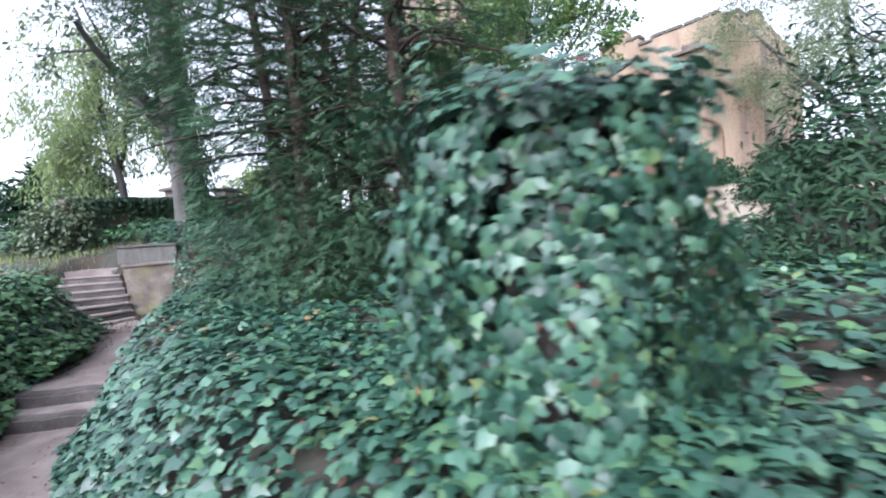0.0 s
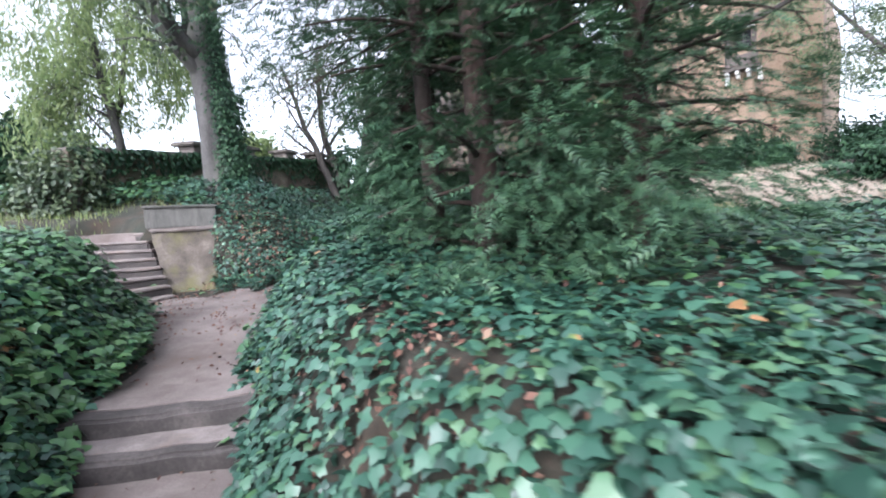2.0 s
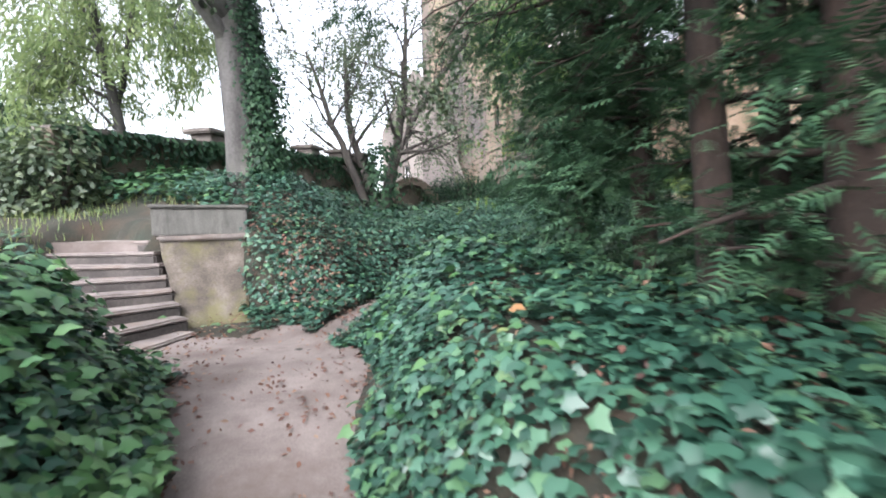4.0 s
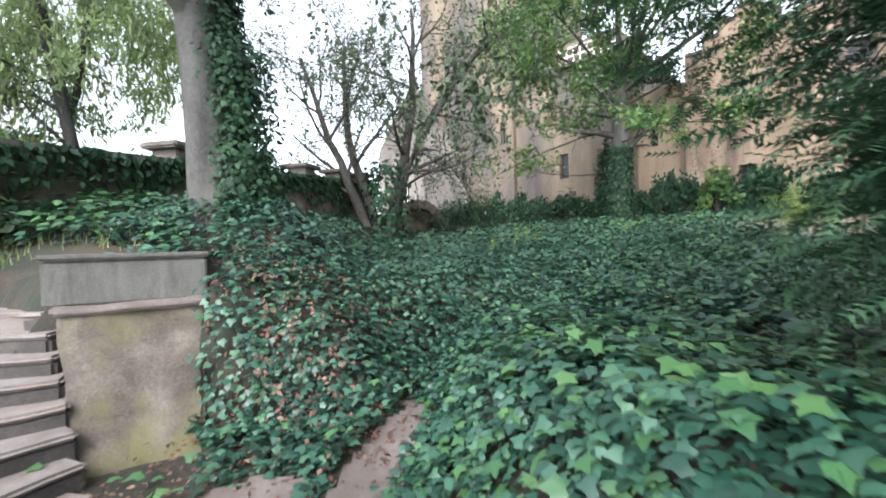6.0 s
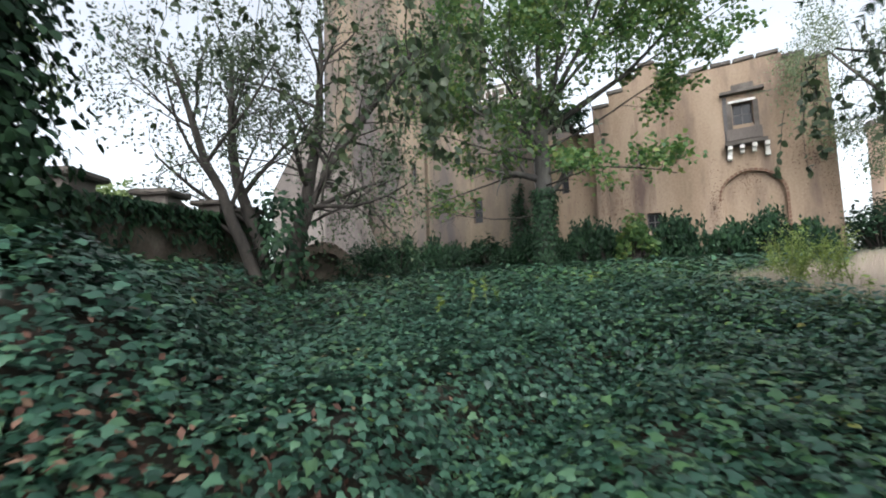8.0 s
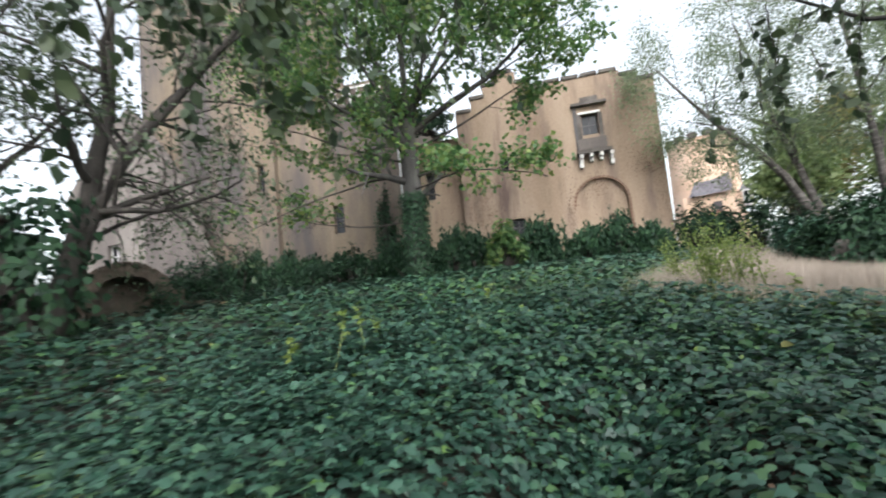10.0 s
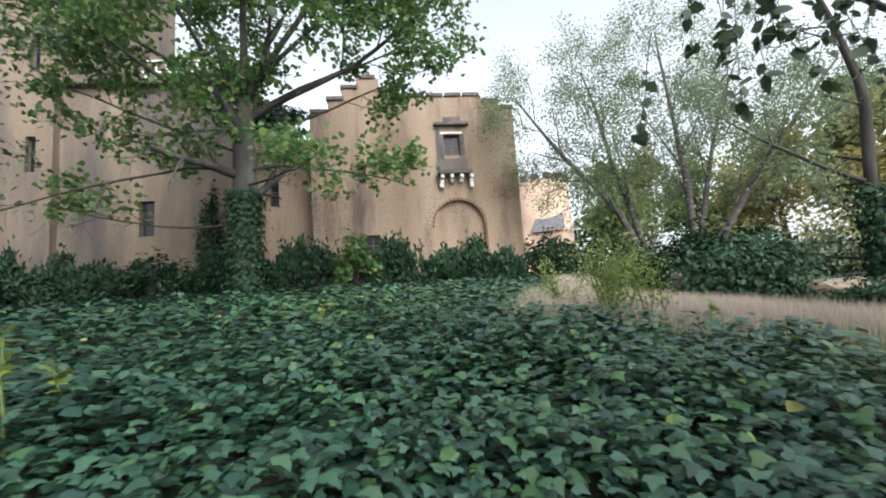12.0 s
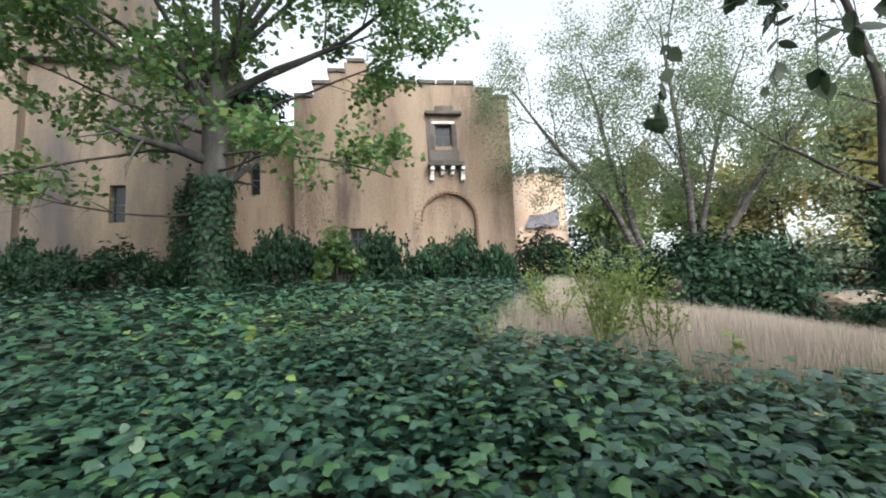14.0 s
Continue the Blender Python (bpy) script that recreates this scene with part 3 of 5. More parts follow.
for i in range(4):
    a = -8.2 + i * 0.41
    bm = bmesh.new()
    box(bm, (a, -0.38, 7.20), (a + 0.16, 0.05, 7.36), 0.02)
    box(bm, (a + 0.01, -0.22, 7.04), (a + 0.15, 0.05, 7.20), 0.02)
    bm_object("corbel", bm, WHITE, castle, facade())
block("corbel_leg", (-8.22, -0.2, 6.82), (-8.06, 0.05, 7.04), 0.0, WHITE, 0.02)
block("corbel_leg", (-6.96, -0.2, 6.82), (-6.80, 0.05, 7.04), 0.0, WHITE, 0.02)
bm = bmesh.new()
box(bm, (-8.25, -0.03, 6.9), (-8.1, -0.002, 9.5))
roughen(bm, 0.01, 3.0, 3)
bm_object("rain_pipe", bm, DARK_WOOD, castle, facade())
# bricks round the arch
arch_a, arch_b = G_ARCH[0], G_ARCH[1]
rad, mid, spring = (arch_b - arch_a) / 2, (arch_a + arch_b) / 2, G_ARCH[3] - (arch_b - arch_a) / 2
brick_bm = bmesh.new()
box(brick_bm, (-0.07, -0.012, 0), (0.07, 0.06, 0.10), 0.006)
brick_me = bpy.data.meshes.new("arch_brick")
brick_bm.to_mesh(brick_me)
brick_bm.free()
brick_me.materials.append(BRICK)
for i in range(21):
    an = math.pi * i / 20
    ob = new("brick", brick_me)
    ob.parent = castle
    ob.matrix_world = facade() @ Matrix.Translation((mid + rad * math.cos(an), 0.0, spring + rad * math.sin(an))) @ Matrix.Rotation(math.pi / 2 - an, 4, "Y")
for side, x in ((0, arch_b + 0.1),):
    for i in range(15):
        ob = new("brick", brick_me)
        ob.parent = castle
        ob.matrix_world = facade() @ Matrix.Translation((x - 0.1, 0.0, spring - 0.12 - 0.16 * i)) @ Matrix.Rotation(math.pi / 2, 4, "Y")
# the flank of the gatehouse and its back
side_m = facade() @ Matrix.Translation((-4.81, 0.6, 0)) @ Matrix.Rotation(math.pi / 2, 4, "Z")
slab(rect(0, 8, 2.0, 10.3), [rect(1.2, 1.6, 7.6, 9.0), rect(2.9, 3.3, 7.6, 9.0), rect(4.8, 5.2, 8.0, 8.9)], 0.5, side_m, "gatehouse_flank", PLASTER, castle)
for a, b, z0, z1 in ((1.2, 1.6, 7.6, 9.0), (2.9, 3.3, 7.6, 9.0), (4.8, 5.2, 8.0, 8.9)):
    bm = bmesh.new()
    box(bm, (a - 0.05, 0.25, z0 - 0.05), (b + 0.05, 0.3, z1 + 0.05))
    bm_object("flank_pane", bm, GLASS, castle, side_m)
slab(rect(-13.46, -4.81, 2.0, 10.2), [], 0.4, facade(-8.7), "gatehouse_back", PLASTER, castle)
block("gatehouse_roof", (-13.3, 0.62, 9.4), (-5.35, 8.6, 9.7), 0.0, SLATE, 0.0)
# recessed link wall
slab(rect(-16.0, -13.46, 2.0, 9.5), [rect(-15.4, -15.0, 6.6, 7.9)], 0.5, facade(-1.0), "link_wall", PLASTER, castle)
window(-15.4, -15.0, 6.6, 7.9, -1.0, (0, 1), DARK_WOOD)
# wing with a flat roof and a white railing
W_SLOT, W_SMALL = (-20.0, -19.45, 5.4, 6.8), (-18.1, -17.75, 8.4, 8.75)
slab(rect(-22.9, -16.0, 2.0, 11.5), [rect(*W_SLOT), rect(*W_SMALL)], 0.6, facade(), "wing_wall", PLASTER_PALE, castle)
window(*W_SLOT, 0.0, (0, 1), DARK_WOOD)
window(*W_SMALL, 0.0, (0, 0), WHITE)
slab(rect(0, 7, 2.0, 11.5), [], 0.5, facade() @ Matrix.Translation((-16.0, 0.6, 0)) @ Matrix.Rotation(math.pi / 2, 4, "Z"), "wing_flank", PLASTER_PALE, castle)
block("wing_cornice", (-22.9, -0.35, 11.5), (-15.7, 7.5, 11.68), 0.0, COPING, 0.03)
rail = bmesh.new()
for i in range(9):
    a = -20.0 + 0.4 * i
    box(rail, (a, 0.25, 11.68), (a + 0.06, 0.31, 12.75))
for z in (11.8, 12.25, 12.72):
    box(rail, (-20.1, 0.24, z), (-16.6, 0.32, z + 0.07))
bm_object("white_railing", rail, WHITE, castle, facade())
glz = bmesh.new()
box(glz, (-20.0, 0.5, 11.68), (-16.8, 3.0, 13.1), 0.02)
bm_object("roof_lantern", glz, PLASTER_PALE, castle, facade())
pipe = bmesh.new()
for a in (-16.35,):
    bmesh.ops.create_cone(pipe, cap_ends=True, segments=10, radius1=0.06, radius2=0.06, depth=8.6, matrix=Matrix.Translation((a, -0.09, 7.2)))
bm_object("drain_pipe", pipe, METAL, castle, facade())
# tower
T_A, T_B = -30.9, -22.9
slab(rect(T_A, T_B, 1.5, 24.0), [rect(-23.8, -23.45, 12.0, 13.6), rect(-23.85, -23.5, 8.0, 9.4), rect(-26.0, -25.7, 8.0, 8.5)], 0.8, facade(0.35), "tower_wall", PLASTER_PALE, castle)
window(-23.8, -23.45, 12.0, 13.6, 0.35, (0, 0), DARK_WOOD)
window(-23.85, -23.5, 8.0, 9.4, 0.35, (0, 0), DARK_WOOD)
window(-26.0, -25.7, 8.0, 8.5, 0.35, (0, 0), DARK_WOOD)
slab(rect(0, 8.5, 1.5, 24.0), [], 0.6, facade(0.35) @ Matrix.Translation((T_B, 0.8, 0)) @ Matrix.Rotation(math.pi / 2, 4, "Z"), "tower_flank", PLASTER_PALE, castle)
slab(rect(0, 8.5, 1.5, 24.0), [], 0.6, facade(0.35) @ Matrix.Translation((T_A + 0.6, 0.8, 0)) @ Matrix.Rotation(math.pi / 2, 4, "Z"), "tower_flank", PLASTER_PALE, castle)
for i in range(6):
    block("tower_merlon", (T_A + 0.1 + i * 1.5, 0, 24.0), (T_A + 1.0 + i * 1.5, 0.7, 25.0), 0.35, PLASTER_PALE)
# grey annex with a gable, a sloping buttress and a low arch
slab([(-34.6, 1.5), (-26.6, 1.5), (-26.6, 7.6), (-28.6, 10.6), (-30.6, 13.2), (-32.6, 11.4), (-34.6, 9.0)], [rect(-32.0, -31.2, 4.9, 6.1), rect(-28.6, -28.0, 6.9, 7.8)], 0.6, facade(1.6), "annex_wall", PLASTER_GREY, castle)
window(-32.0, -31.2, 4.9, 6.1, 1.6, (1, 1), WHITE)
window(-28.6, -28.0, 6.9, 7.8, 1.6, (1, 1), WHITE)
slab([(-28.6, 1.5), (-25.2, 1.5), (-25.6, 4.5), (-26.6, 6.6), (-28.0, 10.0), (-28.6, 10.0)], [], 1.2, facade(2.6), "buttress", PLASTER_GREY, castle)
hood = bmesh.new()
bmesh.ops.create_cone(hood, cap_ends=True, segments=4, radius1=0.95, radius2=0.05, depth=0.7, matrix=Matrix.LocRotScale((-28.3, -0.1, 8.15), Euler((0, 0, radians(45))), None))
bm_object("dormer_hood", hood, SLATE, castle, facade(1.6))

# ruined low arch in front of the annex
ruin = bmesh.new()
for i in range(15):
    an = math.pi * i / 14
    m = Matrix.Translation((1.05 * math.cos(an), 0, 0.6 + 1.0 * math.sin(an))) @ Matrix.Rotation(math.pi / 2 - an, 4, "Y")
    made = bmesh.ops.create_cube(ruin, size=1, matrix=m @ Matrix.Diagonal((0.24, 0.7, 0.42, 1)))["verts"]
box(ruin, (-1.25, -0.3, -0.6), (-0.85, 0.3, 0.7))
box(ruin, (0.85, -0.3, -0.6), (1.5, 0.3, 0.9))
box(ruin, (1.3, -0.3, -0.6), (2.6, 0.35, 0.5))
# added back panel that stands in for the darkness inside the opening
box(ruin, (-1.2, 0.34, -0.6), (1.2, 0.5, 1.45))
roughen(ruin, 0.06, 2.5, 1)
tagged(bm_object("ruined_arch", ruin, OLD_WALL, None, pose(-4.2, 22.4, 2.15, 0, 0, 10) @ Matrix.Scale(0.75, 4)), "dark ruined stone arch at the edge of the ivy", "arch")

# far round tower and its small house
ft = new("far_tower")
ft.matrix_world = pose(39.8, 28.7, 0)
tagged(ft, "pink plastered round tower with a crenellated top", "tower")
N = 48
body = bmesh.new()
bmesh.ops.create_cone(body, cap_ends=True, segments=N, radius1=2.95, radius2=2.75, depth=12.0, matrix=Matrix.Translation((0, 0, 7.5)))
bm_object("body", body, PLASTER_PINK, ft)
for i in range(14):
    an = 2 * math.pi * i / 14
    bm = bmesh.new()
    box(bm, (-0.36, -0.2, 13.4), (0.36, 0.2, 13.95), 0.03)
    bm_object("merlon", bm, COPING, ft, Matrix.Translation((2.68 * math.sin(an), 2.68 * math.cos(an), 0)) @ Matrix.Rotation(-an, 4, "Z"))
sh = new("small_house")
sh.matrix_world = pose(36.3, 26.6, 0, 0, 0, -68)
tagged(sh, "small pink plastered house with a slate lean-to roof", "house")
bm = bmesh.new()
box(bm, (-2.4, 0, 1.5), (2.0, 3, 8.0), 0.02)
bm_object("wall", bm, PLASTER_PINK, sh)
bm = bmesh.new()
q = [bm.verts.new(p) for p in ((-1.9, -0.4, 7.9), (1.3, -0.4, 8.0), (1.3, 1.8, 9.9), (-1.2, 1.8, 9.9))]
bm.faces.new(q)
bmesh.ops.solidify(bm, geom=bm.faces[:], thickness=0.15)
bm_object("roof", bm, SLATE, sh)
bm = bmesh.new()
box(bm, (-0.2, -0.03, 6.1), (0.45, 0.1, 7.3))
bm_object("door", bm, DARK_WOOD, sh)
oriel = bmesh.new()
box(oriel, (1.9, -0.2, 6.6), (2.7, 1.0, 7.9), 0.02)
bm_object("oriel", oriel, WHITE, sh)
bm = bmesh.new()
for a in (2.0, 2.36):
    for z in (6.75, 7.35):
        box(bm, (a, -0.23, z), (a + 0.26, -0.19, z + 0.42))
bm_object("oriel_pane", bm, GLASS, sh)
bm = bmesh.new()
bmesh.ops.create_cone(bm, cap_ends=True, segments=4, radius1=0.85, radius2=0.05, depth=1.0, matrix=Matrix.LocRotScale((2.3, 0.4, 8.4), Euler((0, 0, radians(45))), None))
bm_object("oriel_roof", bm, SLATE, sh)
dome = bmesh.new()
bmesh.ops.create_uvsphere(dome, u_segments=20, v_segments=10, radius=1.0, matrix=Matrix.Diagonal((1, 1, 1.1, 1)))
bmesh.ops.delete(dome, geom=[v for v in dome.verts if v.co.z < -0.7], context="VERTS")
bmesh.ops.solidify(dome, geom=dome.faces[:], thickness=0.04)
tagged(bm_object("garden_canopy", dome, TERRACOTTA, None, pose(27.4, 23.2, 4.6)), "small rounded pink canopy in front of the house", "canopy")
post = bmesh.new()
bmesh.ops.create_cone(post, cap_ends=True, segments=10, radius1=0.06, radius2=0.06, depth=2.2, matrix=Matrix.Translation((27.4, 23.2, 3.5)))
tagged(bm_object("canopy_post", post, METAL), "plain metal post under the canopy", "post")

# ---------------------------------------------------------------- trees


def wander(start, direction, length, segs, bend, pull, g):
    """A crooked line: pull bends it up or, when negative, down."""
    pts, d = [np.asarray(start, float)], unit(direction)
    for _ in range(segs):
        d = unit(d + g.normal(0, bend, 3) + np.array([0, 0, pull]))
        pts.append(pts[-1] + d * length / segs)
    return np.array(pts)


def at_line(pts, t):
    k = t * (len(pts) - 1)
    i = min(int(k), len(pts) - 2)
    return pts[i] + (pts[i + 1] - pts[i]) * (k - i), unit(pts[i + 1] - pts[i])


def limbs(g, stems, plan, sides=8):
    """Grow branches on stems (line, first radius, last radius). plan: for each level (count, length, spread, bend, pull, first, radius factor). Gives wood and the twigs."""
    wood = [tube(p, np.linspace(r0, r1, len(p)), sides) for p, r0, r1 in stems]
    level = stems
    for depth, (count, length, spread, bend, pull, first, thin) in enumerate(plan):
        nxt = []
        for p, r0, r1 in level:
            for i in range(count):
                t = first + (1 - first) * (i + g.uniform(0.1, 0.9)) / count
                q, d = at_line(p, min(t, 0.99))
                side = unit(np.cross(d, g.normal(0, 1, 3)))
                a = radians(g.normal(spread, 10))
                d2 = d * math.cos(a) + side * math.sin(a)
                ln = length * g.uniform(0.65, 1.2) * (1.15 - 0.5 * t)
                r = (r0 + (r1 - r0) * t) * thin
                line = wander(q, d2, ln, (5, 4, 2)[depth], bend * (1, 1, 1.6)[depth], pull * (1, 1, 1.6)[depth], g)
                nxt.append((line, max(r, 0.004), max(r * 0.3, 0.003)))
        wood += [tube(p, np.linspace(r0, r1, len(p)), max(3, sides - 2 - 2 * depth)) for p, r0, r1 in nxt]
        level = nxt
    return wood, level


def twig_leaves(g, twigs, per, spread, hang=0.0):
    """Leaf places along twigs, with the way they face and point."""
    P, F, A = [], [], []
    for p, _, _ in twigs:
        t = g.uniform(0.15, 1.0, per)
        for u in t:
            q, d = at_line(p, min(u, 0.99))
            P.append(q + g.normal(0, spread, 3))
            F.append(unit(g.normal(0, 0.6, 3) + np.array([0, 0, 1.0 - hang])))
            A.append(unit(d + g.normal(0, 0.6, 3) + np.array([0, 0, -hang])))
    return np.array(P), np.array(F), np.array(A)


def base_of(x, y, sink=0.1):
    return np.array([x, y, float(land(x, y)) - sink])


def tree(name, label, seed, stems, plan, bark, leaf_mat, shape, size, per, spread, hang=0.0, group="", sides=10, lowest=0.0):
    g = np.random.default_rng(seed)
    root = new(name)
    tagged(root, label, "tree", group)
    wood, twigs = limbs(g, stems(g), plan, sides)
    v, f = join(wood)
    fast_mesh("trunk_and_limbs", v, f, bark, root, smooth=True)
    P, F, A = twig_leaves(g, twigs, per, spread, hang)
    k = P[:, 2] > lowest + g.normal(0, 0.3, len(P))
    P, F, A = P[k], F[k], A[k]
    leaves("leaves", P, F, A, g.uniform(0.7, 1.2, len(P)) * size, shape, leaf_mat, root)
    return root


def stem(g, base, direction, length, r0, r1, bend=0.06, pull=0.03, segs=9):
    return (wander(base, direction, length, segs, bend, pull, g), r0, r1)


def ivy_clad(name, label, seed, path, radius, count, size, parent=None, half=None, thick=0.12):
    """Ivy leaves round a stem; half: the side on which it grows."""
    g = np.random.default_rng(seed)
    P, F, A = [], [], []
    path = np.asarray(path, float)
    while len(P) < count:
        q, d = at_line(path, g.uniform(0, 0.99))
        side = unit(np.cross(d, g.normal(0, 1, 3)))
        if half is not None and side @ unit(half) < -0.05 + g.normal(0, 0.25):
            continue
        P.append(q + side * (radius + abs(g.normal(0, thick))))
        F.append(unit(side + np.array([0, 0, 0.5]) + g.normal(0, 0.35, 3)))
        A.append(unit(np.array([0, 0, -1.0]) + g.normal(0, 0.5, 3)))
    ob = leaves(name, P, F, A, g.uniform(0.7, 1.2, len(P)) * size, IVY_PLAIN, SHRUB, parent)
    return tagged(ob, label, "ivy", kind="stuff") if parent is None else tagged(ob, label, kind="stuff")


# the grey tree above the steps, ivy on one side
b1 = base_of(-6.80, 11.76, 0.2)
G1 = np.random.default_rng(3)
T1_LINE = np.array([b1, b1 + (-0.02, 0, 1.2), b1 + (-0.10, 0.02, 2.2), b1 + (-0.22, 0.05, 3.2), b1 + (-0.34, 0.1, 4.4), b1 + (-0.42, 0.1, 5.6)])


def grey_stems(g):
    top = T1_LINE[-1]
    return [(T1_LINE, 0.39, 0.30), stem(g, top, (-0.35, -0.1, 1), 5.5, 0.2, 0.06), stem(g, top, (0.35, 0.15, 1), 6.0, 0.21, 0.06)]


t1 = tree("ivy_clad_tree", "grey-barked tree with ivy climbing its trunk", 11, grey_stems, [(5, 3.0, 55, 0.12, -0.02, 0.35, 0.5), (5, 1.6, 50, 0.15, -0.10, 0.2, 0.5), (4, 1.1, 45, 0.15, -0.35, 0.2, 0.5)], BARK_GREY, HANG, OVAL, 0.12, 30, 0.10, 0.8)
ivy_clad("climbing_ivy", "dark ivy on the trunk", 5, T1_LINE + (0.10, -0.05, 0), 0.29, 6500, 0.062, t1, (0.9, 0.30, 0), 0.06)
ivy_clad("climbing_ivy", "thick ivy round the foot of the trunk", 9, [b1 + (0.25, -0.1, 0), b1 + (0.22, -0.08, 1.0), b1 + (0.12, -0.05, 2.3)], 0.28, 2200, 0.07, t1, (0.95, 0.0, 0), 0.16)

# hanging birch sprays above the way
def hanging(name, seed, top, count, length, spread, size, bough=None):
    g = np.random.default_rng(seed)
    root = new(name)
    tagged(root, "thin hanging twigs with drooping dark leaves", "branch")
    wood, P, F, A = [], [], [], []
    if bough is not None:
        wood.append(tube(bough, np.linspace(0.045, 0.010, len(bough)), 7))
    for _ in range(count):
        p0 = np.asarray(top) + g.normal(0, 1, 3) * np.asarray(spread)
        line = wander(p0, (g.normal(0, 0.2), g.normal(0, 0.2), -1), length * g.uniform(0.5, 1.1), 6, 0.10, -0.05, g)
        wood.append(tube(line, np.linspace(0.005, 0.002, 7), 3))
        for u in g.uniform(0.1, 0.99, 14):
            q, d = at_line(line, u)
            P.append(q)
            F.append(unit(g.normal(0, 1, 3) + np.array([0, 0, 0.3])))
            A.append(unit(g.normal(0, 0.5, 3) + np.array([0, 0, -1.0])))
    v, f = join(wood)
    tagged(fast_mesh("twigs", v, f, BARK_DARK, root), kind="stuff")
    leaves("leaves", P, F, A, g.uniform(0.7, 1.2, len(P)) * size, ROUND, HANG, root)
    return root


hanging("hanging_branch", 21, (-5.2, 12.6, 5.2), 24, 1.7, (0.6, 0.5, 0.3), 0.085)
hanging("hanging_branch", 22, (-3.55, 13.25, 4.75), 26, 1.5, (0.55, 0.55, 0.3), 0.115)
hanging("hanging_branch", 23, (-2.2, 13.0, 5.0), 14, 1.3, (0.5, 0.5, 0.3), 0.085)
hanging("hanging_branch", 24, (0.45, 11.15, 4.15), 13, 0.9, (0.22, 0.25, 0.15), 0.095, [(4.2, 9.0, 4.9), (3.0, 9.9, 4.3), (1.9, 10.5, 4.22), (1.0, 10.9, 4.1), (0.3, 11.2, 4.25)])
hanging("hanging_branch", 26, (2.1, 10.3, 5.0), 26, 1.3, (0.45, 0.4, 0.2), 0.10)
hanging("hanging_branch", 25, (-3.3, 12.9, 4.6), 12, 1.1, (0.35, 0.35, 0.15), 0.12)

# many-stemmed dark tree by the end of the parapet
def many_stems(g):
    b = base_of(-5.2, 19.6, 0.2)
    out = []
    for dx, dy, ln, r in ((-0.55, -0.1, 6.5, 0.17), (-0.25, 0.2, 7.5, 0.2), (0.08, 0, 8.0, 0.22), (0.13, 0.1, 7.5, 0.16), (0.20, 0.15, 6.0, 0.11)):
        out.append(stem(g, b + (dx * 0.6, dy * 0.6, 0), (dx * 0.8, dy, 1.0), ln, r, 0.05, 0.09, 0.01))
    return out


mt = tree("many_stemmed_tree", "dark many-stemmed tree with thin autumn leaves", 12, many_stems, [(8, 3.0, 50, 0.13, 0.03, 0.25, 0.5), (5, 1.7, 48, 0.16, -0.03, 0.2, 0.5), (3, 1.0, 45, 0.15, -0.15, 0.2, 0.5)], BARK_DARK, HANG, OVAL, 0.12, 22, 0.18, 0.5)
ivy_clad("climbing_ivy", "ivy at the foot of the stems", 6, [base_of(-5.2, 19.6), base_of(-5.2, 19.6) + (0.05, 0, 2.6)], 0.35, 700, 0.15, mt, thick=0.2)

# maple in front of the castle
b2 = base_of(3.55, 22.3, 0.2)
T2_LINE = np.array([b2, b2 + (0, 0, 1.6), b2 + (0.05, 0, 3.3), b2 + (0.02, 0, 4.8), b2 + (0.1, 0.0, 5.7)])


def maple_stems(g):
    top = T2_LINE[-1]
    fr, fd, up = np.array([FACE_R.x, FACE_R.y, 0]), np.array([FACE_N.x, FACE_N.y, 0]), np.array([0, 0, 1.0])
    out = [(T2_LINE, 0.36, 0.24)]
    # limbs of the crown
    for side, deep, rise, ln, r, z in ((-0.75, 0.1, 1, 5.5, 0.17, -0.5), (-0.15, -0.2, 1, 6.5, 0.16, 0), (0.15, 0.3, 1, 6.5, 0.17, 0), (0.65, -0.1, 1, 6.0, 0.14, -0.2), (1.3, 0.1, 0.75, 7.5, 0.12, -0.5), (0.95, -0.3, 0.8, 7.0, 0.10, 0.1), (-1.3, -0.2, 0.6, 6.0, 0.10, -0.9), (-1.1, 0.3, 0.9, 6.0, 0.10, -0.2), (0.5, -0.7, 0.9, 5.0, 0.09, -0.4), (-0.4, -0.8, 0.9, 5.0, 0.09, -0.3)):
        out.append(stem(g, top + up * z, fr * side + fd * deep + up * rise, ln, 0.75 * r, 0.03, 0.08, 0.0))
    return out


def maple_boughs(g):
    """The long level boughs under the crown, which bear their leaves in flat plates."""
    fr, fd, up = np.array([FACE_R.x, FACE_R.y, 0]), np.array([FACE_N.x, FACE_N.y, 0]), np.array([0, 0, 1.0])
    out = []
    for side, deep, rise, ln, r, z in ((-1, -0.1, 0.35, 6.0, 0.07, 4.2), (-1, -0.4, 0.10, 6.0, 0.06, 3.7), (-1, 0.1, 0.02, 4.8, 0.05, 2.3), (1, -0.3, 0.0, 4.6, 0.06, 3.7), (1, 0.1, 0.30, 6.0, 0.07, 4.6), (0.8, -0.6, -0.1, 4.0, 0.05, 3.3), (-0.8, 0.6, 0.2, 5.0, 0.05, 4.8), (1, -0.1, 0.55, 6.8, 0.07, 5.0)):
        out.append(stem(g, b2 + up * z, fr * side + fd * deep + up * rise, ln, 0.7 * r, 0.012, 0.07, -0.01))
    return out


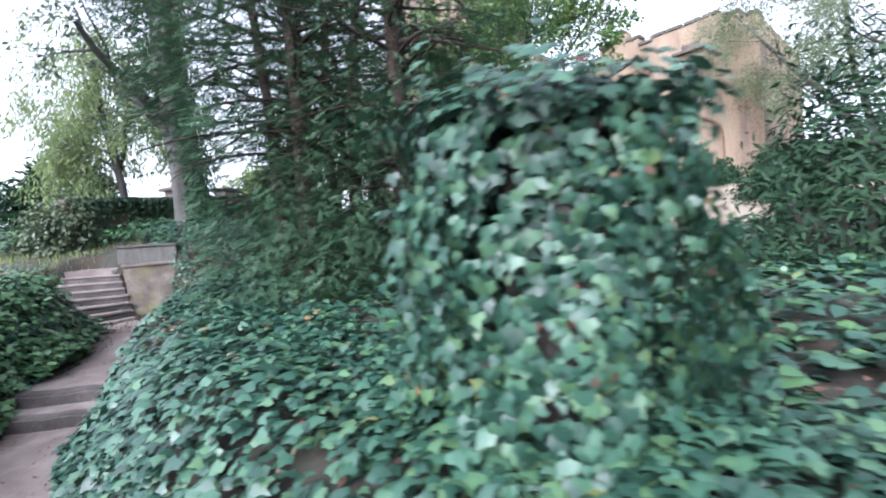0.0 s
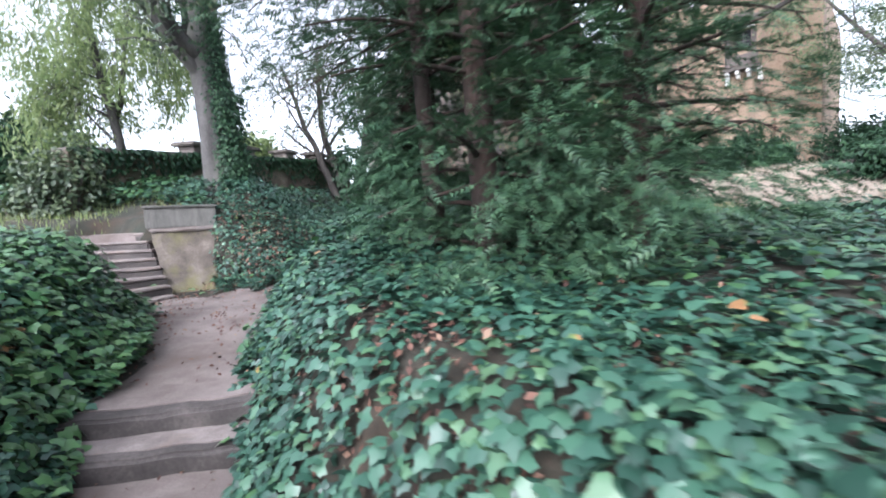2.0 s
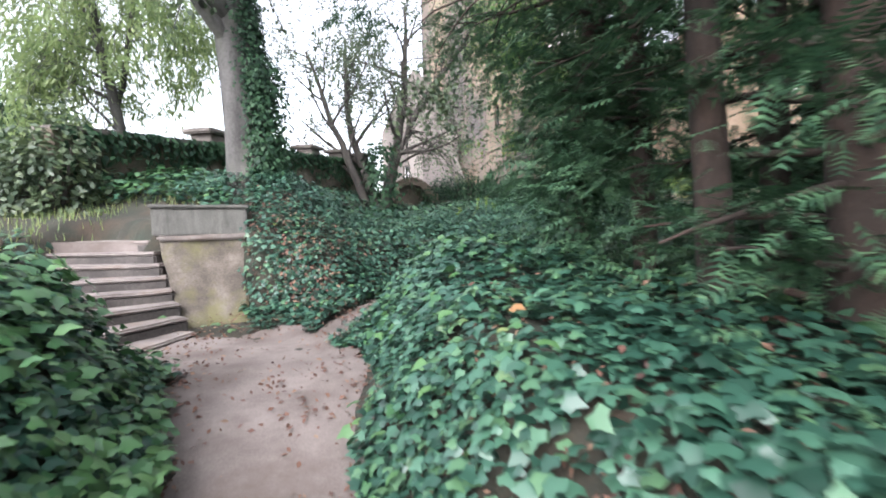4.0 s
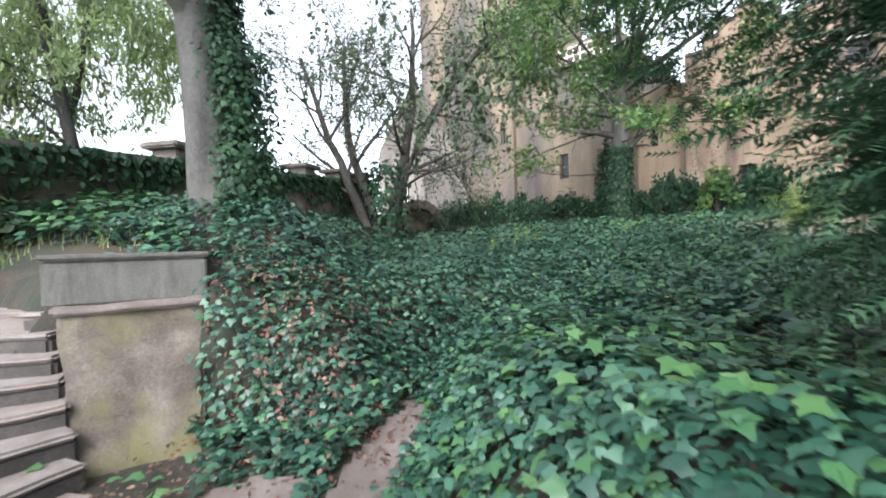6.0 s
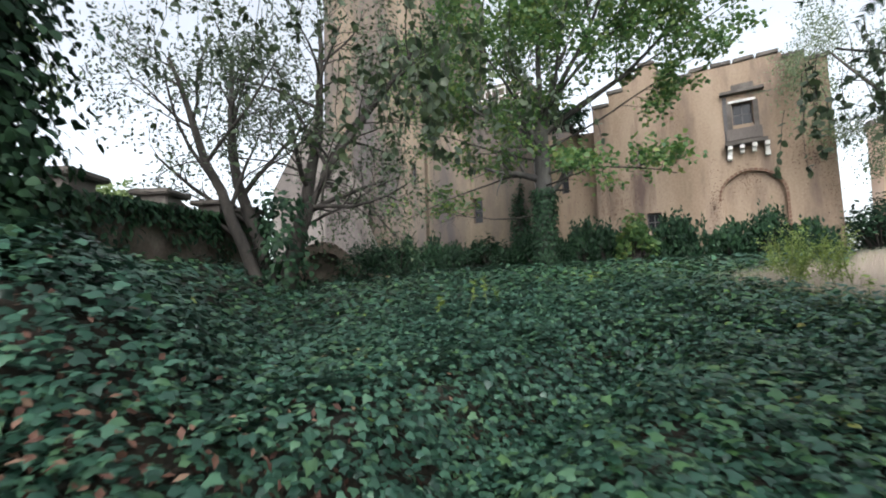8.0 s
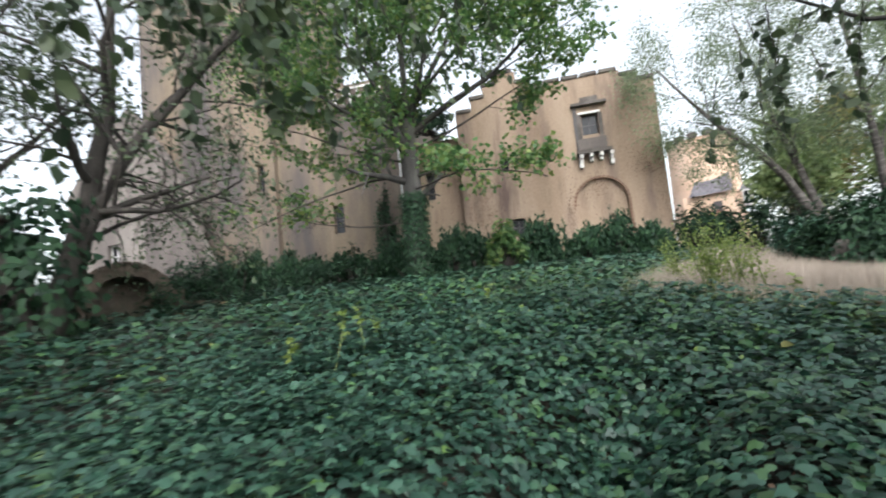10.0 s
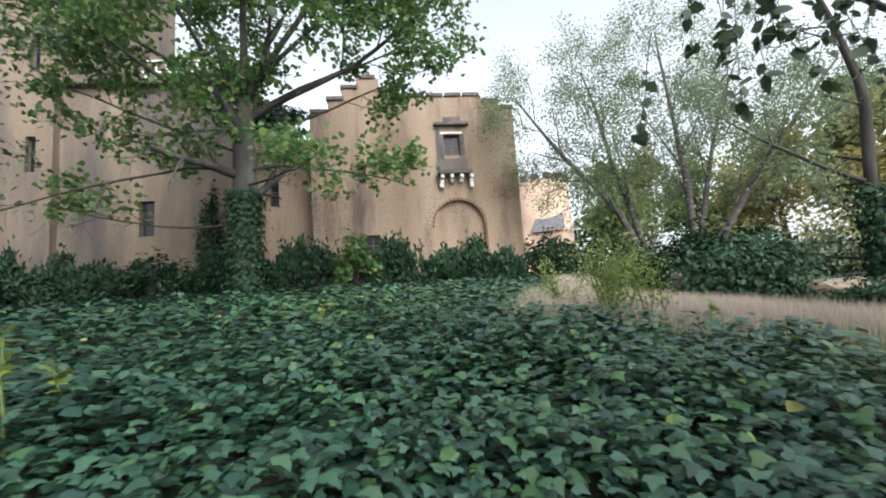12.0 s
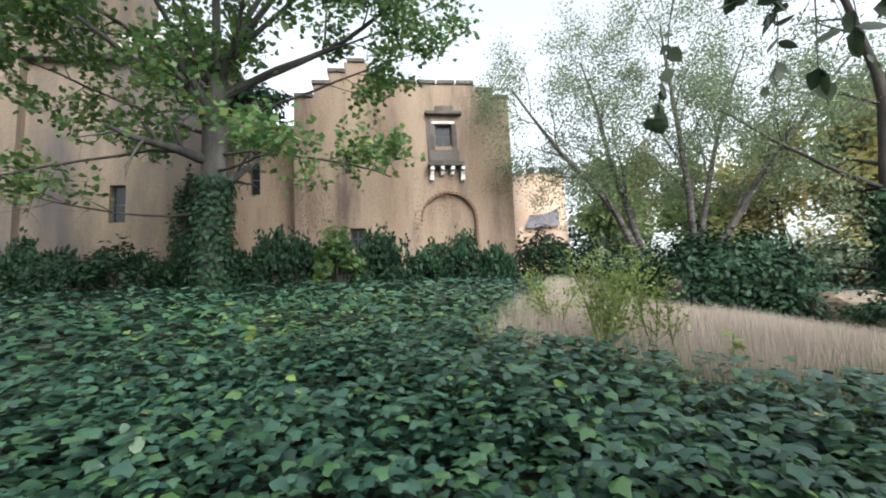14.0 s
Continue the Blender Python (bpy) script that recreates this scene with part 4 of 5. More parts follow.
t2 = tree("maple_tree", "spreading green maple with an ivy-clad trunk before the castle", 13, maple_stems, [(6, 2.2, 46, 0.12, 0.02, 0.38, 0.5), (4, 1.2, 48, 0.15, -0.04, 0.25, 0.5), (3, 0.7, 45, 0.15, -0.1, 0.3, 0.5)], BARK_GREY, MAPLE, MAPLE_SMALL, 0.155, 30, 0.24, 0.3, lowest=6.2)
gm = np.random.default_rng(113)
wood, twigs = limbs(gm, maple_boughs(gm), [(6, 1.3, 55, 0.12, -0.01, 0.42, 0.5), (4, 0.7, 48, 0.14, -0.02, 0.3, 0.5)], 7)
v, f = join(wood)
fast_mesh("low_boughs", v, f, BARK_DARK, t2, smooth=True)
P, F, A = twig_leaves(gm, twigs, 24, 0.16, 0.1)
k = P[:, 2] > b2[2] + 2.7 + gm.normal(0, 0.25, len(P))
P = P + np.array([0, 0, -0.35]) * (P - P.mean(axis=0)) * 0.25
leaves("bough_leaves", P[k], F[k], A[k], gm.uniform(0.7, 1.2, int(k.sum())) * 0.16, MAPLE_SMALL, MAPLE, t2)
ivy_clad("climbing_ivy", "dark ivy on the trunk", 7, T2_LINE[:3] - (0, 0, 0.1), 0.30, 3600, 0.10, t2, thick=0.12)

# birches on the far side of the meadow
def birch_stems(x, y, ways):
    def grow(g):
        b = base_of(x, y, 0.2)
        return [stem(g, b + (0.25 * dx, 0.25 * dy, 0), (dx, dy, 1.0), ln, r, 0.03, 0.06, 0.0) for dx, dy, ln, r in ways]
    return grow


BIRCH_PLAN = [(9, 2.6, 38, 0.10, 0.03, 0.28, 0.4), (5, 1.5, 40, 0.14, -0.12, 0.2, 0.5), (3, 1.0, 40, 0.12, -0.30, 0.2, 0.5)]
tree("birch_tree", "leaning birch with pale bark and fine grey-green leaves", 14, birch_stems(14.6, 14.2, ((-0.10, 0.42, 9.0, 0.17), (0.05, 0.22, 9.5, 0.15))), BIRCH_PLAN, BARK_BIRCH, BIRCH_LEAF, OVAL, 0.10, 84, 0.24, 0.8, "birches")
tree("birch_tree", "leaning birch with pale bark and fine grey-green leaves", 15, birch_stems(15.0, 13.3, ((0.02, -0.05, 9.5, 0.15), (0.1, -0.42, 9.0, 0.15), (0.1, -0.25, 9, 0.12))), BIRCH_PLAN, BARK_BIRCH, BIRCH_LEAF, OVAL, 0.10, 84, 0.24, 0.8, "birches")
b3 = base_of(11.5, 9.0, 0.2)
T3_LINE = np.array([b3, b3 + (0.0, 0.02, 1.5), b3 + (0, 0.05, 3.0), b3 + (0.0, -0.10, 5.0)])


def near_birch(g):
    return [(T3_LINE, 0.17, 0.11), stem(g, T3_LINE[-1], (-0.05, 0.05, 1), 5.5, 0.11, 0.03),
            stem(g, T3_LINE[2], (-0.35, 0.75, 0.6), 4.0, 0.06, 0.01, 0.1, 0.0)]


t3 = tree("birch_tree", "birch with dark ivy at its foot and few big leaves", 16, near_birch, [(6, 1.8, 60, 0.12, -0.02, 0.2, 0.4), (4, 1.0, 45, 0.15, -0.25, 0.2, 0.5)], BARK_DARK, BIRCH_LEAF, OVAL, 0.10, 40, 0.16, 0.8, "birches")
ivy_clad("climbing_ivy", "dark ivy at the foot of the trunk", 8, T3_LINE[:3], 0.26, 1500, 0.13, t3)

# weeping willow beyond the terrace
def willow_stems(g):
    b = base_of(-12.4, 17.0, 0.2)
    return [stem(g, b, (0.05, 0, 1), 7, 0.17, 0.08), stem(g, b + (0, 0, 3.0), (0.3, -0.1, 1), 4.5, 0.09, 0.03), stem(g, b + (0, 0, 3.0), (-0.3, 0.1, 1), 4.5, 0.09, 0.03)]


tree("weeping_willow", "weeping tree with long yellow-green hanging leaves", 17, willow_stems, [(8, 1.5, 55, 0.1, -0.02, 0.3, 0.4), (6, 3.0, 55, 0.06, -0.5, 0.2, 0.4), (3, 1.3, 30, 0.05, -0.5, 0.1, 0.5)], BARK_GREY, WILLOW_LEAF, NARROW, 0.24, 40, 0.16, 0.9)

# ---------------------------------------------------------------- yews


def yew(seed, x, y, height, radius, low, sprigs, shell, girth=0.15, lean=(0, 0), more=()):
    g = np.random.default_rng(seed)
    root = new("yew_tree")
    tagged(root, "dark green yew with a reddish trunk and drooping sprays", "tree", "yews")
    b = base_of(x, y, 0.15)
    trunk = wander(b, (lean[0], lean[1], 1), height, 10, 0.04, 0.02, g)
    wood = [tube(trunk, np.linspace(girth, 0.03, len(trunk)), 9)]
    for dx, dy, r_ in more:
        line = wander(base_of(x + dx, y + dy, 0.15), (dx * 0.10, dy * 0.10, 1), height * 0.95, 9, 0.03, 0.02, g)
        wood.append(tube(line, np.linspace(r_, 0.03, len(line)), 8))
    P, F, A = [], [], []
    n_limb = 74
    per = sprigs // (n_limb * 5)
    for i in range(n_limb):
        t = low / height + (1 - low / height) * ((i + g.uniform()) / n_limb) ** 1.4
        q, _ = at_line(trunk, min(t, 0.98))
        an = i * 2.4 + g.uniform(-0.4, 0.4)
        out = np.array([math.cos(an), math.sin(an), 0])
        reach = radius * (0.35 + 0.75 * math.sin(math.pi * min(1, 0.22 + 0.8 * (1 - t)))) * g.uniform(0.7, 1.1)
        limb = wander(q, out + np.array([0, 0, 0.35 - 0.3 * (1 - t)]), reach, 6, 0.10, -0.05, g)
        wood.append(tube(limb, np.linspace(0.032, 0.006, 7), 5))
        for k in range(5):
            s, d = at_line(limb, g.uniform(0.25, 0.98))
            side = unit(np.cross(d, (0, 0, 1)) * g.choice((-1, 1)) + d * 0.9 + g.normal(0, 0.25, 3))
            sub = wander(s, side, reach * g.uniform(0.22, 0.42), 4, 0.10, -0.10, g)
            wood.append(tube(sub, np.linspace(0.009, 0.003, 5), 3))
            for u in g.uniform(0.05, 1.0, per):
                w_, d2 = at_line(sub, min(u, 0.99))
                P.append(w_ + g.normal(0, 0.03, 3))
                F.append(unit(np.array([0, 0, 1.0]) + g.normal(0, 0.35, 3)))
                A.append(unit(d2 + np.cross(d2, (0, 0, 1)) * g.normal(0, 0.8) + np.array([0, 0, -0.25])))
    # the outer sprays, in drooping tufts
    tufts = 260
    an = g.uniform(0, 2 * math.pi, tufts)
    hz = low + (min(height, 5.0) - low) * g.uniform(0, 1, tufts) ** 1.7
    rr = radius * (0.62 + 0.40 * np.sin(math.pi * np.clip(0.30 + 0.62 * (1 - hz / height), 0, 1))) * g.uniform(0.7, 1.06, tufts) * (1 + 0.12 * np.sin(3 * an + seed))
    for a, h_, r_ in zip(an, hz, rr):
        c = at_line(trunk, min(h_ / height, 0.98))[0]
        out = np.array([math.cos(a), math.sin(a), -0.25])
        tip = c + out * r_
        for _ in range(shell // tufts):
            P.append(tip - out * abs(g.normal(0, 0.28)) + g.normal(0, 0.13, 3))
            F.append(unit(np.array([0, 0, 1.0]) + out * 0.35 + g.normal(0, 0.35, 3)))
            A.append(unit(out + np.cross(out, (0, 0, 1)) * g.normal(0, 0.7) + np.array([0, 0, -0.2])))
    v, f = join(wood)
    fast_mesh("trunk_and_limbs", v, f, BARK_YEW, root, smooth=True)
    P, F, A = np.array(P), np.array(F), np.array(A)
    sparse = g.uniform(0, 1, len(P)) > 0.34 * smooth(P[:, 2], 2.6, 3.8) * smooth(waves(0.9 * P[:, 0] + 1.1 * P[:, 2], 0.9 * P[:, 1] + 0.8 * P[:, 2]), -0.25, 0.2)
    P, F, A = P[sparse], F[sparse], A[sparse]
    clear = (along_path(P[:, 0], P[:, 1], MAIN_PATH)[0] > 1.5) | (P[:, 2] > 3.0)
    P, F, A = P[clear], F[clear], A[clear]
    leaves("needles", P, F, A, g.uniform(0.7, 1.25, len(P)) * 0.165, SPRIG, YEW, root)
    return root


yew(31, -1.75, 5.75, 7.5, 2.15, 0.28, 6500, 10500, more=((-0.45, 0.35, 0.10), (0.5, 0.25, 0.11), (0.1, 0.6, 0.09)))
dark_yew = yew(32, -2.6, 7.2, 8.0, 0.72, 0.9, 3200, 3600, 0.10)
yew(35, -2.15, 6.95, 8.0, 2.3, 2.45, 3400, 4200, 0.09)
yb = base_of(-2.6, 7.2, 0.0)
ivy_clad("climbing_ivy", "dark ivy round the trunk", 19, [yb, yb + (0, 0, 0.6), yb + (0, 0, 1.2)], 0.11, 1000, 0.055, dark_yew, thick=0.10)
yew(34, -0.5, 5.45, 7.5, 1.75, 0.75, 3200, 4800, 0.13)
yew(33, -0.6, 7.3, 8.0, 2.1, 0.3, 3500, 6500)

# ---------------------------------------------------------------- shrubs and far trees


def clump(name, label, seed, centre, size, count, leaf, mat, shape, category="shrub", group="", dome=True, spiky=False):
    """A bush: leaves in many small tufts on and under an uneven crown."""
    g = np.random.default_rng(seed)
    c, s = np.asarray(centre, float), np.asarray(size, float)
    tufts = max(10, count // 40)
    d = g.normal(0, 1, (tufts, 3))
    d /= np.linalg.norm(d, axis=1, keepdims=True)
    if dome:
        d[:, 2] = np.abs(d[:, 2]) * 1.0 - 0.1
    r = g.uniform(0.5, 1.0, (tufts, 1)) ** 0.5 * (1 + 0.18 * np.sin(5 * d[:, :1] + 3 * d[:, 1:2]))
    tc = d * r
    k = g.integers(0, tufts, count)
    P = (tc[k] + g.normal(0, 0.13, (count, 3))) * s + c
    F = tc[k] * 0.8 + g.normal(0, 0.5, (count, 3)) + np.array([0, 0, 0.5])
    A = g.normal(0, 1, (count, 3)) + np.array([0, 0, -0.3])
    if spiky:
        F = np.concatenate([g.normal(0, 1, (count, 2)), g.normal(0, 0.2, (count, 1))], axis=1)
        A = g.normal(0, 0.45, (count, 3)) + np.array([0, 0, 1.0])
        P = P + np.array([0, 0, -0.15])
    root = new(name)
    tagged(root, label, category, group)
    lines = []
    for i in range(min(tufts, 26)):
        e = tc[i] * s * 0.9 + c
        b = c + (tc[i] * s) * np.array([0.15, 0.15, 0]) + np.array([0, 0, -0.3 * s[2]])
        m = (e + b) / 2 + g.normal(0, 0.05, 3) * s
        lines.append(tube(np.array([b, m, e]), np.array([0.03, 0.02, 0.008]) * max(0.4, s[2]), 4))
    v, f = join(lines)
    fast_mesh("stems", v, f, BARK_DARK, root)
    leaves("leaves", P, F, A, g.uniform(0.7, 1.25, count) * leaf, shape, mat, root)
    return root


def front(s, out, up=0.0):
    p = FACE_N * (FACE_C - out) + FACE_R * s
    return (p.x, p.y, float(land(p.x, p.y)) + up + 0.12)


G = np.random.default_rng(41)
# dark pointed bushes along the castle's foot
for i in range(22):
    s = -29.5 + i * 1.1 + G.uniform(-0.35, 0.35)
    h = G.uniform(1.0, 1.9)
    clump("wall_bush", "dark evergreen bush with pointed tops against the castle", 100 + i, front(s, 1.2 + G.uniform(0, 0.8), 0.15), (0.75, 0.7, h), 1900, 0.20, SHRUB, OVAL, group="bushes along the castle wall", spiky=True)
for i in range(8):
    clump("round_bush", "dark rounded bush before the castle wall", 170 + i, front(-28.5 + i * 1.9 + G.uniform(-0.4, 0.4), 3.0 + G.uniform(0, 0.9), 0.1), (1.1, 0.9, G.uniform(0.9, 1.35)), 900, 0.17, SHRUB, OVAL, group="round bushes along the castle wall")
clump("wall_vine", "dark ivy climbing the castle wall behind the maple", 137, front(-17.2, 0.35, 1.7), (0.5, 0.3, 2.6), 1500, 0.16, SHRUB, OVAL, "ivy")
clump("corner_bush", "dark rounded bush at the castle corner", 130, front(-4.2, 1.2, 0.3), (0.95, 0.95, 1.5), 1800, 0.13, SHRUB, OVAL)
clump("maple_bush", "bright green leafy bush before the castle", 131, front(-11.6, 3.0, 0.4), (0.65, 0.65, 1.5), 900, 0.18, MAPLE, MAPLE_SHAPE)
clump("ivy_crest", "dark ivy lump on top of the link wall", 132, front(-14.7, 0.2, 6.9), (1.4, 0.9, 0.9), 1500, 0.2, SHRUB, OVAL, "ivy", dome=True)
hedge = clump("hedge", "wide dark evergreen hedge behind the dry grass", 133, (10.2, 12.35, 1.8), (1.4, 1.95, 1.65), 14000, 0.15, SHRUB, OVAL, "hedge")
clump("ivy_bush", "ivy-grown bush beside the hedge", 134, (11.5, 14.4, 2.2), (0.9, 1.1, 1.1), 1800, 0.12, IVY, IVY_PLAIN)
clump("conifer_bush", "tall dark conifer bush beside the start of the path", 136, (4.9, 4.9, 0.6), (1.25, 1.25, 3.0), 9000, 0.16, SHRUB, NARROW)
for i, (x, y, h) in enumerate(((-3.0, 22.6, 1.2), (-1.8, 23.2, 1.5), (-2.4, 24.4, 1.7), (-5.3, 23.3, 1.1))):
    clump("ruin_bush", "dark bush by the ruined arch", 140 + i, (x, y, float(land(x, y)) + 0.1), (0.8, 0.8, h), 1500, 0.18, SHRUB, NARROW, group="bushes by the arch")
clump("terrace_bush", "leafy bush at the end of the parapet", 150, (-9.75, 11.15, 1.6), (0.95, 0.75, 1.95), 4200, 0.13, HANG, OVAL)
clump("low_bush", "low green bush by the pale rocks", 135, (8.4, 9.7, 1.6), (0.8, 0.8, 0.55), 1500, 0.10, SHRUB, OVAL)

for i, (x, y, h, mat) in enumerate(((18.5, 11.6, 1.7, SHRUB), (18.0, 9.4, 1.5, HANG), (17.5, 7.2, 1.6, SHRUB), (20.0, 5.2, 2.0, SHRUB), (17.2, 17.4, 1.9, SHRUB), (19.6, 16.2, 2.0, HANG), (16.2, 19.0, 1.8, SHRUB), (21.5, 9.6, 2.6, AUTUMN), (22.5, 6.8, 2.8, WILLOW_LEAF), (21.0, 12.6, 2.4, AUTUMN), (19.5, 13.6, 1.6, HANG), (15.5, 5.0, 1.5, SHRUB), (19.0, 2.6, 2.0, SHRUB))):
    clump("field_bush", "leafy bush beyond the dry grass", 160 + i, (x, y, float(land(x, y)) + 0.25), (1.5, 1.6, h), 1500, 0.22, mat, OVAL, group="bushes beyond the grass")

# far trees that close the view
FAR_TREES = ((46, 22, 13, 5.5, AUTUMN), (52, 12, 11, 6, AUTUMN), (40, 15, 10, 4.5, WILLOW_LEAF), (44, 3, 11, 6, AUTUMN), (30, 19.5, 9, 2.6, WILLOW_LEAF), (38, -6, 11, 6, AUTUMN),
             (36, 9.5, 11.0, 4.6, AUTUMN), (29, 4.5, 9.5, 4.4, AUTUMN), (34, 5.0, 12, 5.0, WILLOW_LEAF), (26, -2, 10, 4.5, AUTUMN), (-30, 36, 6.5, 4.5, SHRUB), (-38, 32, 5.5, 5, WILLOW_LEAF), (-46, 40, 7.5, 6, SHRUB), (-20, 48, 6, 5, WILLOW_LEAF), (-52, 24, 6, 6, SHRUB), (-24, 27, 5.0, 3, SHRUB))
for i, (x, y, h, r, mat) in enumerate(FAR_TREES):
    g = np.random.default_rng(200 + i)
    z = float(land(x, y))
    root = new("far_tree")
    tagged(root, "distant leafy tree in early autumn colour", "tree", "far trees")
    st = [stem(g, (x, y, z - 0.3), (g.normal(0, 0.05), g.normal(0, 0.05), 1), h * 0.85, 0.28, 0.06)]
    wood, twigs = limbs(g, st, [(9, r * 0.75, 55, 0.12, 0.05, 0.25, 0.5), (6, r * 0.4, 50, 0.15, 0.0, 0.2, 0.5)], 7)
    v, f = join(wood)
    fast_mesh("trunk_and_limbs", v, f, BARK_DARK, root, smooth=True)
    P, F, A = twig_leaves(g, twigs, 80, 0.5, 0.2)
    leaves("leaves", P, F, A, g.uniform(0.7, 1.2, len(P)) * 0.55, OVAL, mat, root)

# ---------------------------------------------------------------- ivy


def strewn(g, n, x0, x1, y0, y1, near, far, density_power=1.0):
    """Places on the ivy ground between two distances from the walked line."""
    x, y = g.uniform(x0, x1, n), g.uniform(y0, y1, n)
    dm, _ = along_path(x, y, MAIN_PATH)
    ds, _ = along_path(x, y, SIDE_PATH)
    d = np.minimum(dm, ds)
    keep = (d >= near) & (d < far) & ~bare(x, y)
    # steps, landing and pier stay clear
    keep &= ~((x < -6.3) & (x > -9.6) & (np.hypot(x + 6.85, y - 9.35) < 1.75) & (y < 10.0))
    keep &= ~((x < -6.2) & (x > -7.3) & (y > 9.0) & (y < 10.6))
    keep &= np.hypot(x + 6.35, y - 8.95) > 0.55
    keep &= ~((x < -7.4) & (x > -11) & (y > 9.8) & (y < 11.2))
    return x[keep], y[keep]


def meadow(x, y):
    """One where the dry grass grows instead of ivy."""
    wob = 0.25 * waves(0.8 * x, 0.8 * y)
    edge = 1.15 + 0.60 * np.maximum(0, 12.0 - y) + 0.12 * np.maximum(0, y - 12.6)
    return (x > edge + wob) & (y < 14.5 + 0.3 * (x - 4) + wob) & (y > 8.4 + 0.53 * (x - 3.1) + wob)


def ivy_carpet(name, g, x, y, size, shape, lift, mat=IVY):
    n = len(x)
    nrm = slope(x, y)
    nrm /= np.linalg.norm(nrm, axis=1, keepdims=True)
    z = land(x, y)
    deep = lift * (0.6 + 0.8 * smooth(y, 9.0, 11.5))[:, None]
    P = np.stack([x, y, z], 1) + nrm * (0.02 + g.uniform(0, 1, (n, 1)) * deep) + np.array([0, 0, 1.0]) * (0.085 * waves(3.1 * x, 3.1 * y) + 0.05 * waves(7.7 * y, 7.7 * x))[:, None]
    F = nrm * 0.7 + g.normal(0, 0.34, (n, 3)) + np.array([0, 0, 0.7])
    A = np.concatenate([g.normal(0, 1, (n, 2)), g.normal(-0.35, 0.25, (n, 1))], axis=1) + nrm * np.array([1.2, 1.2, 0])
    return leaves(name, P, F, A, g.uniform(0.6, 1.25, n) * size, shape, mat)


g = np.random.default_rng(51)
x, y = strewn(g, 420000, -8.6, 3.5, 0.0, 16.5, 0.0, 3.6)
k = ~meadow(x, y) & ((np.minimum(along_path(x, y, MAIN_PATH)[0], along_path(x, y, SIDE_PATH)[0]) < 2.3) | (y > 11.2))
# thin the carpet where the yews keep off the light
thin = np.exp(-((x + 1.75) ** 2 + (y - 5.75) ** 2) / 0.7)
bald = smooth(waves(1.7 * x + 2.0, 1.7 * y), 0.36, 0.52) * (y < 11.0)
litter = np.exp(-((x + 5.75) ** 2 / 0.6 + (y - 9.9) ** 2 / 0.9)) * smooth(waves(5 * x, 5 * y), -0.35, 0.1)
patch = np.exp(-((x + 2.35) ** 2 / 0.14 + (y - 3.6) ** 2 / 0.22)) * smooth(waves(4.1 * x, 4.1 * y), -0.3, 0.15)
k &= g.uniform(0, 1, len(x)) > np.maximum(np.maximum(np.maximum(thin * 1.0, bald * 0.3), litter * 0.4), patch * 0.75)
x, y = x[k], y[k]
# steep banks hold more leaves to the square metre of plan
steep = np.linalg.norm(slope(x, y), axis=1)
k = g.uniform(0, 1.55, len(x)) < steep * (0.85 + 0.65 * smooth(waves(4.3 * x + 1, 4.3 * y), -0.25, 0.2))
x, y = x[k], y[k]
d = np.minimum(along_path(x, y, MAIN_PATH)[0], along_path(x, y, SIDE_PATH)[0])
k = (d < 1.9) & ((y > 9.5) | (g.uniform(0, 1, len(x)) < 0.92))
far = (d >= 1.9) & ((y > 9.5) | (g.uniform(0, 1, len(x)) < 0.92))
wide = 0.064 + 0.008 * (1 - smooth(y, 8.5, 10.5))
tagged(ivy_carpet("ivy_carpet_near", g, x[k][:62000], y[k][:62000], wide[k][:62000], IVY_THREE, 0.22), "dense carpet of dark green lobed ivy leaves", "ivy", kind="stuff")
tagged(ivy_carpet("ivy_carpet_beside", g, x[far][:40000], y[far][:40000], wide[far][:40000] + 0.003, IVY_PLAIN, 0.22), "dense carpet of dark green lobed ivy leaves", "ivy", kind="stuff")
x, y = strewn(g, 260000, -14.0, 8.0, -1.0, 22.0, 2.3, 7.5)
k = ~meadow(x, y) & ~((y > 11.2) & (np.minimum(along_path(x, y, MAIN_PATH)[0], along_path(x, y, SIDE_PATH)[0]) < 3.5))
x, y = x[k][:38000], y[k][:38000]
tagged(ivy_carpet("ivy_carpet_middle", g, x, y, 0.105, IVY_PLAIN, 0.18), "dense carpet of dark green ivy leaves", "ivy", kind="stuff")
tagged(ivy_carpet("pale_ivy", g, x[:9000] + 0.05, y[:9000], 0.10, IVY_PLAIN, 0.22, IVY_LIGHT), "lighter leaves scattered through the ivy carpet", "ivy", kind="stuff")
x, y = strewn(g, 140000, -20.0, 16.0, -8.0, 34.0, 7.5, 30)
k = ~meadow(x, y) & (x * FACE_N.x + y * FACE_N.y < FACE_C - 0.5)
x, y = x[k][:45000], y[k][:45000]
tagged(ivy_carpet("ivy_carpet_far", g, x, y, 0.21, OVAL, 0.15), "far carpet of ivy reaching to the castle", "ivy", kind="stuff")
x, y = strewn(g, 26000, -6.0, 7.0, 10.0, 17.0, 0.6, 7.0)
lightness = smooth(x + 0.4 * (y - 12), -1.5, 2.5) * 0.7 + 0.1
k = (g.uniform(0, 1, len(x)) < lightness * 0.33) & (waves(x * 0.9, y * 0.9) > -0.15) & ~meadow(x - 0.6, y)
tagged(ivy_carpet("yellowing_ivy", g, x[k], y[k], 0.062, IVY_PLAIN, 0.20, IVY_YELLOW), "scattered yellowing ivy and weed leaves", "ivy", kind="stuff")

x, y = g.normal(-3.0, 0.7, 1900), g.normal(8.6, 0.9, 1900)
k = ~bare(x, y)
tagged(ivy_carpet("pale_ivy", g, x[k], y[k], 0.09, IVY_SHAPE, 0.26, IVY_LIGHT), "patch of lighter green ivy leaves on a mound", "ivy", kind="stuff")

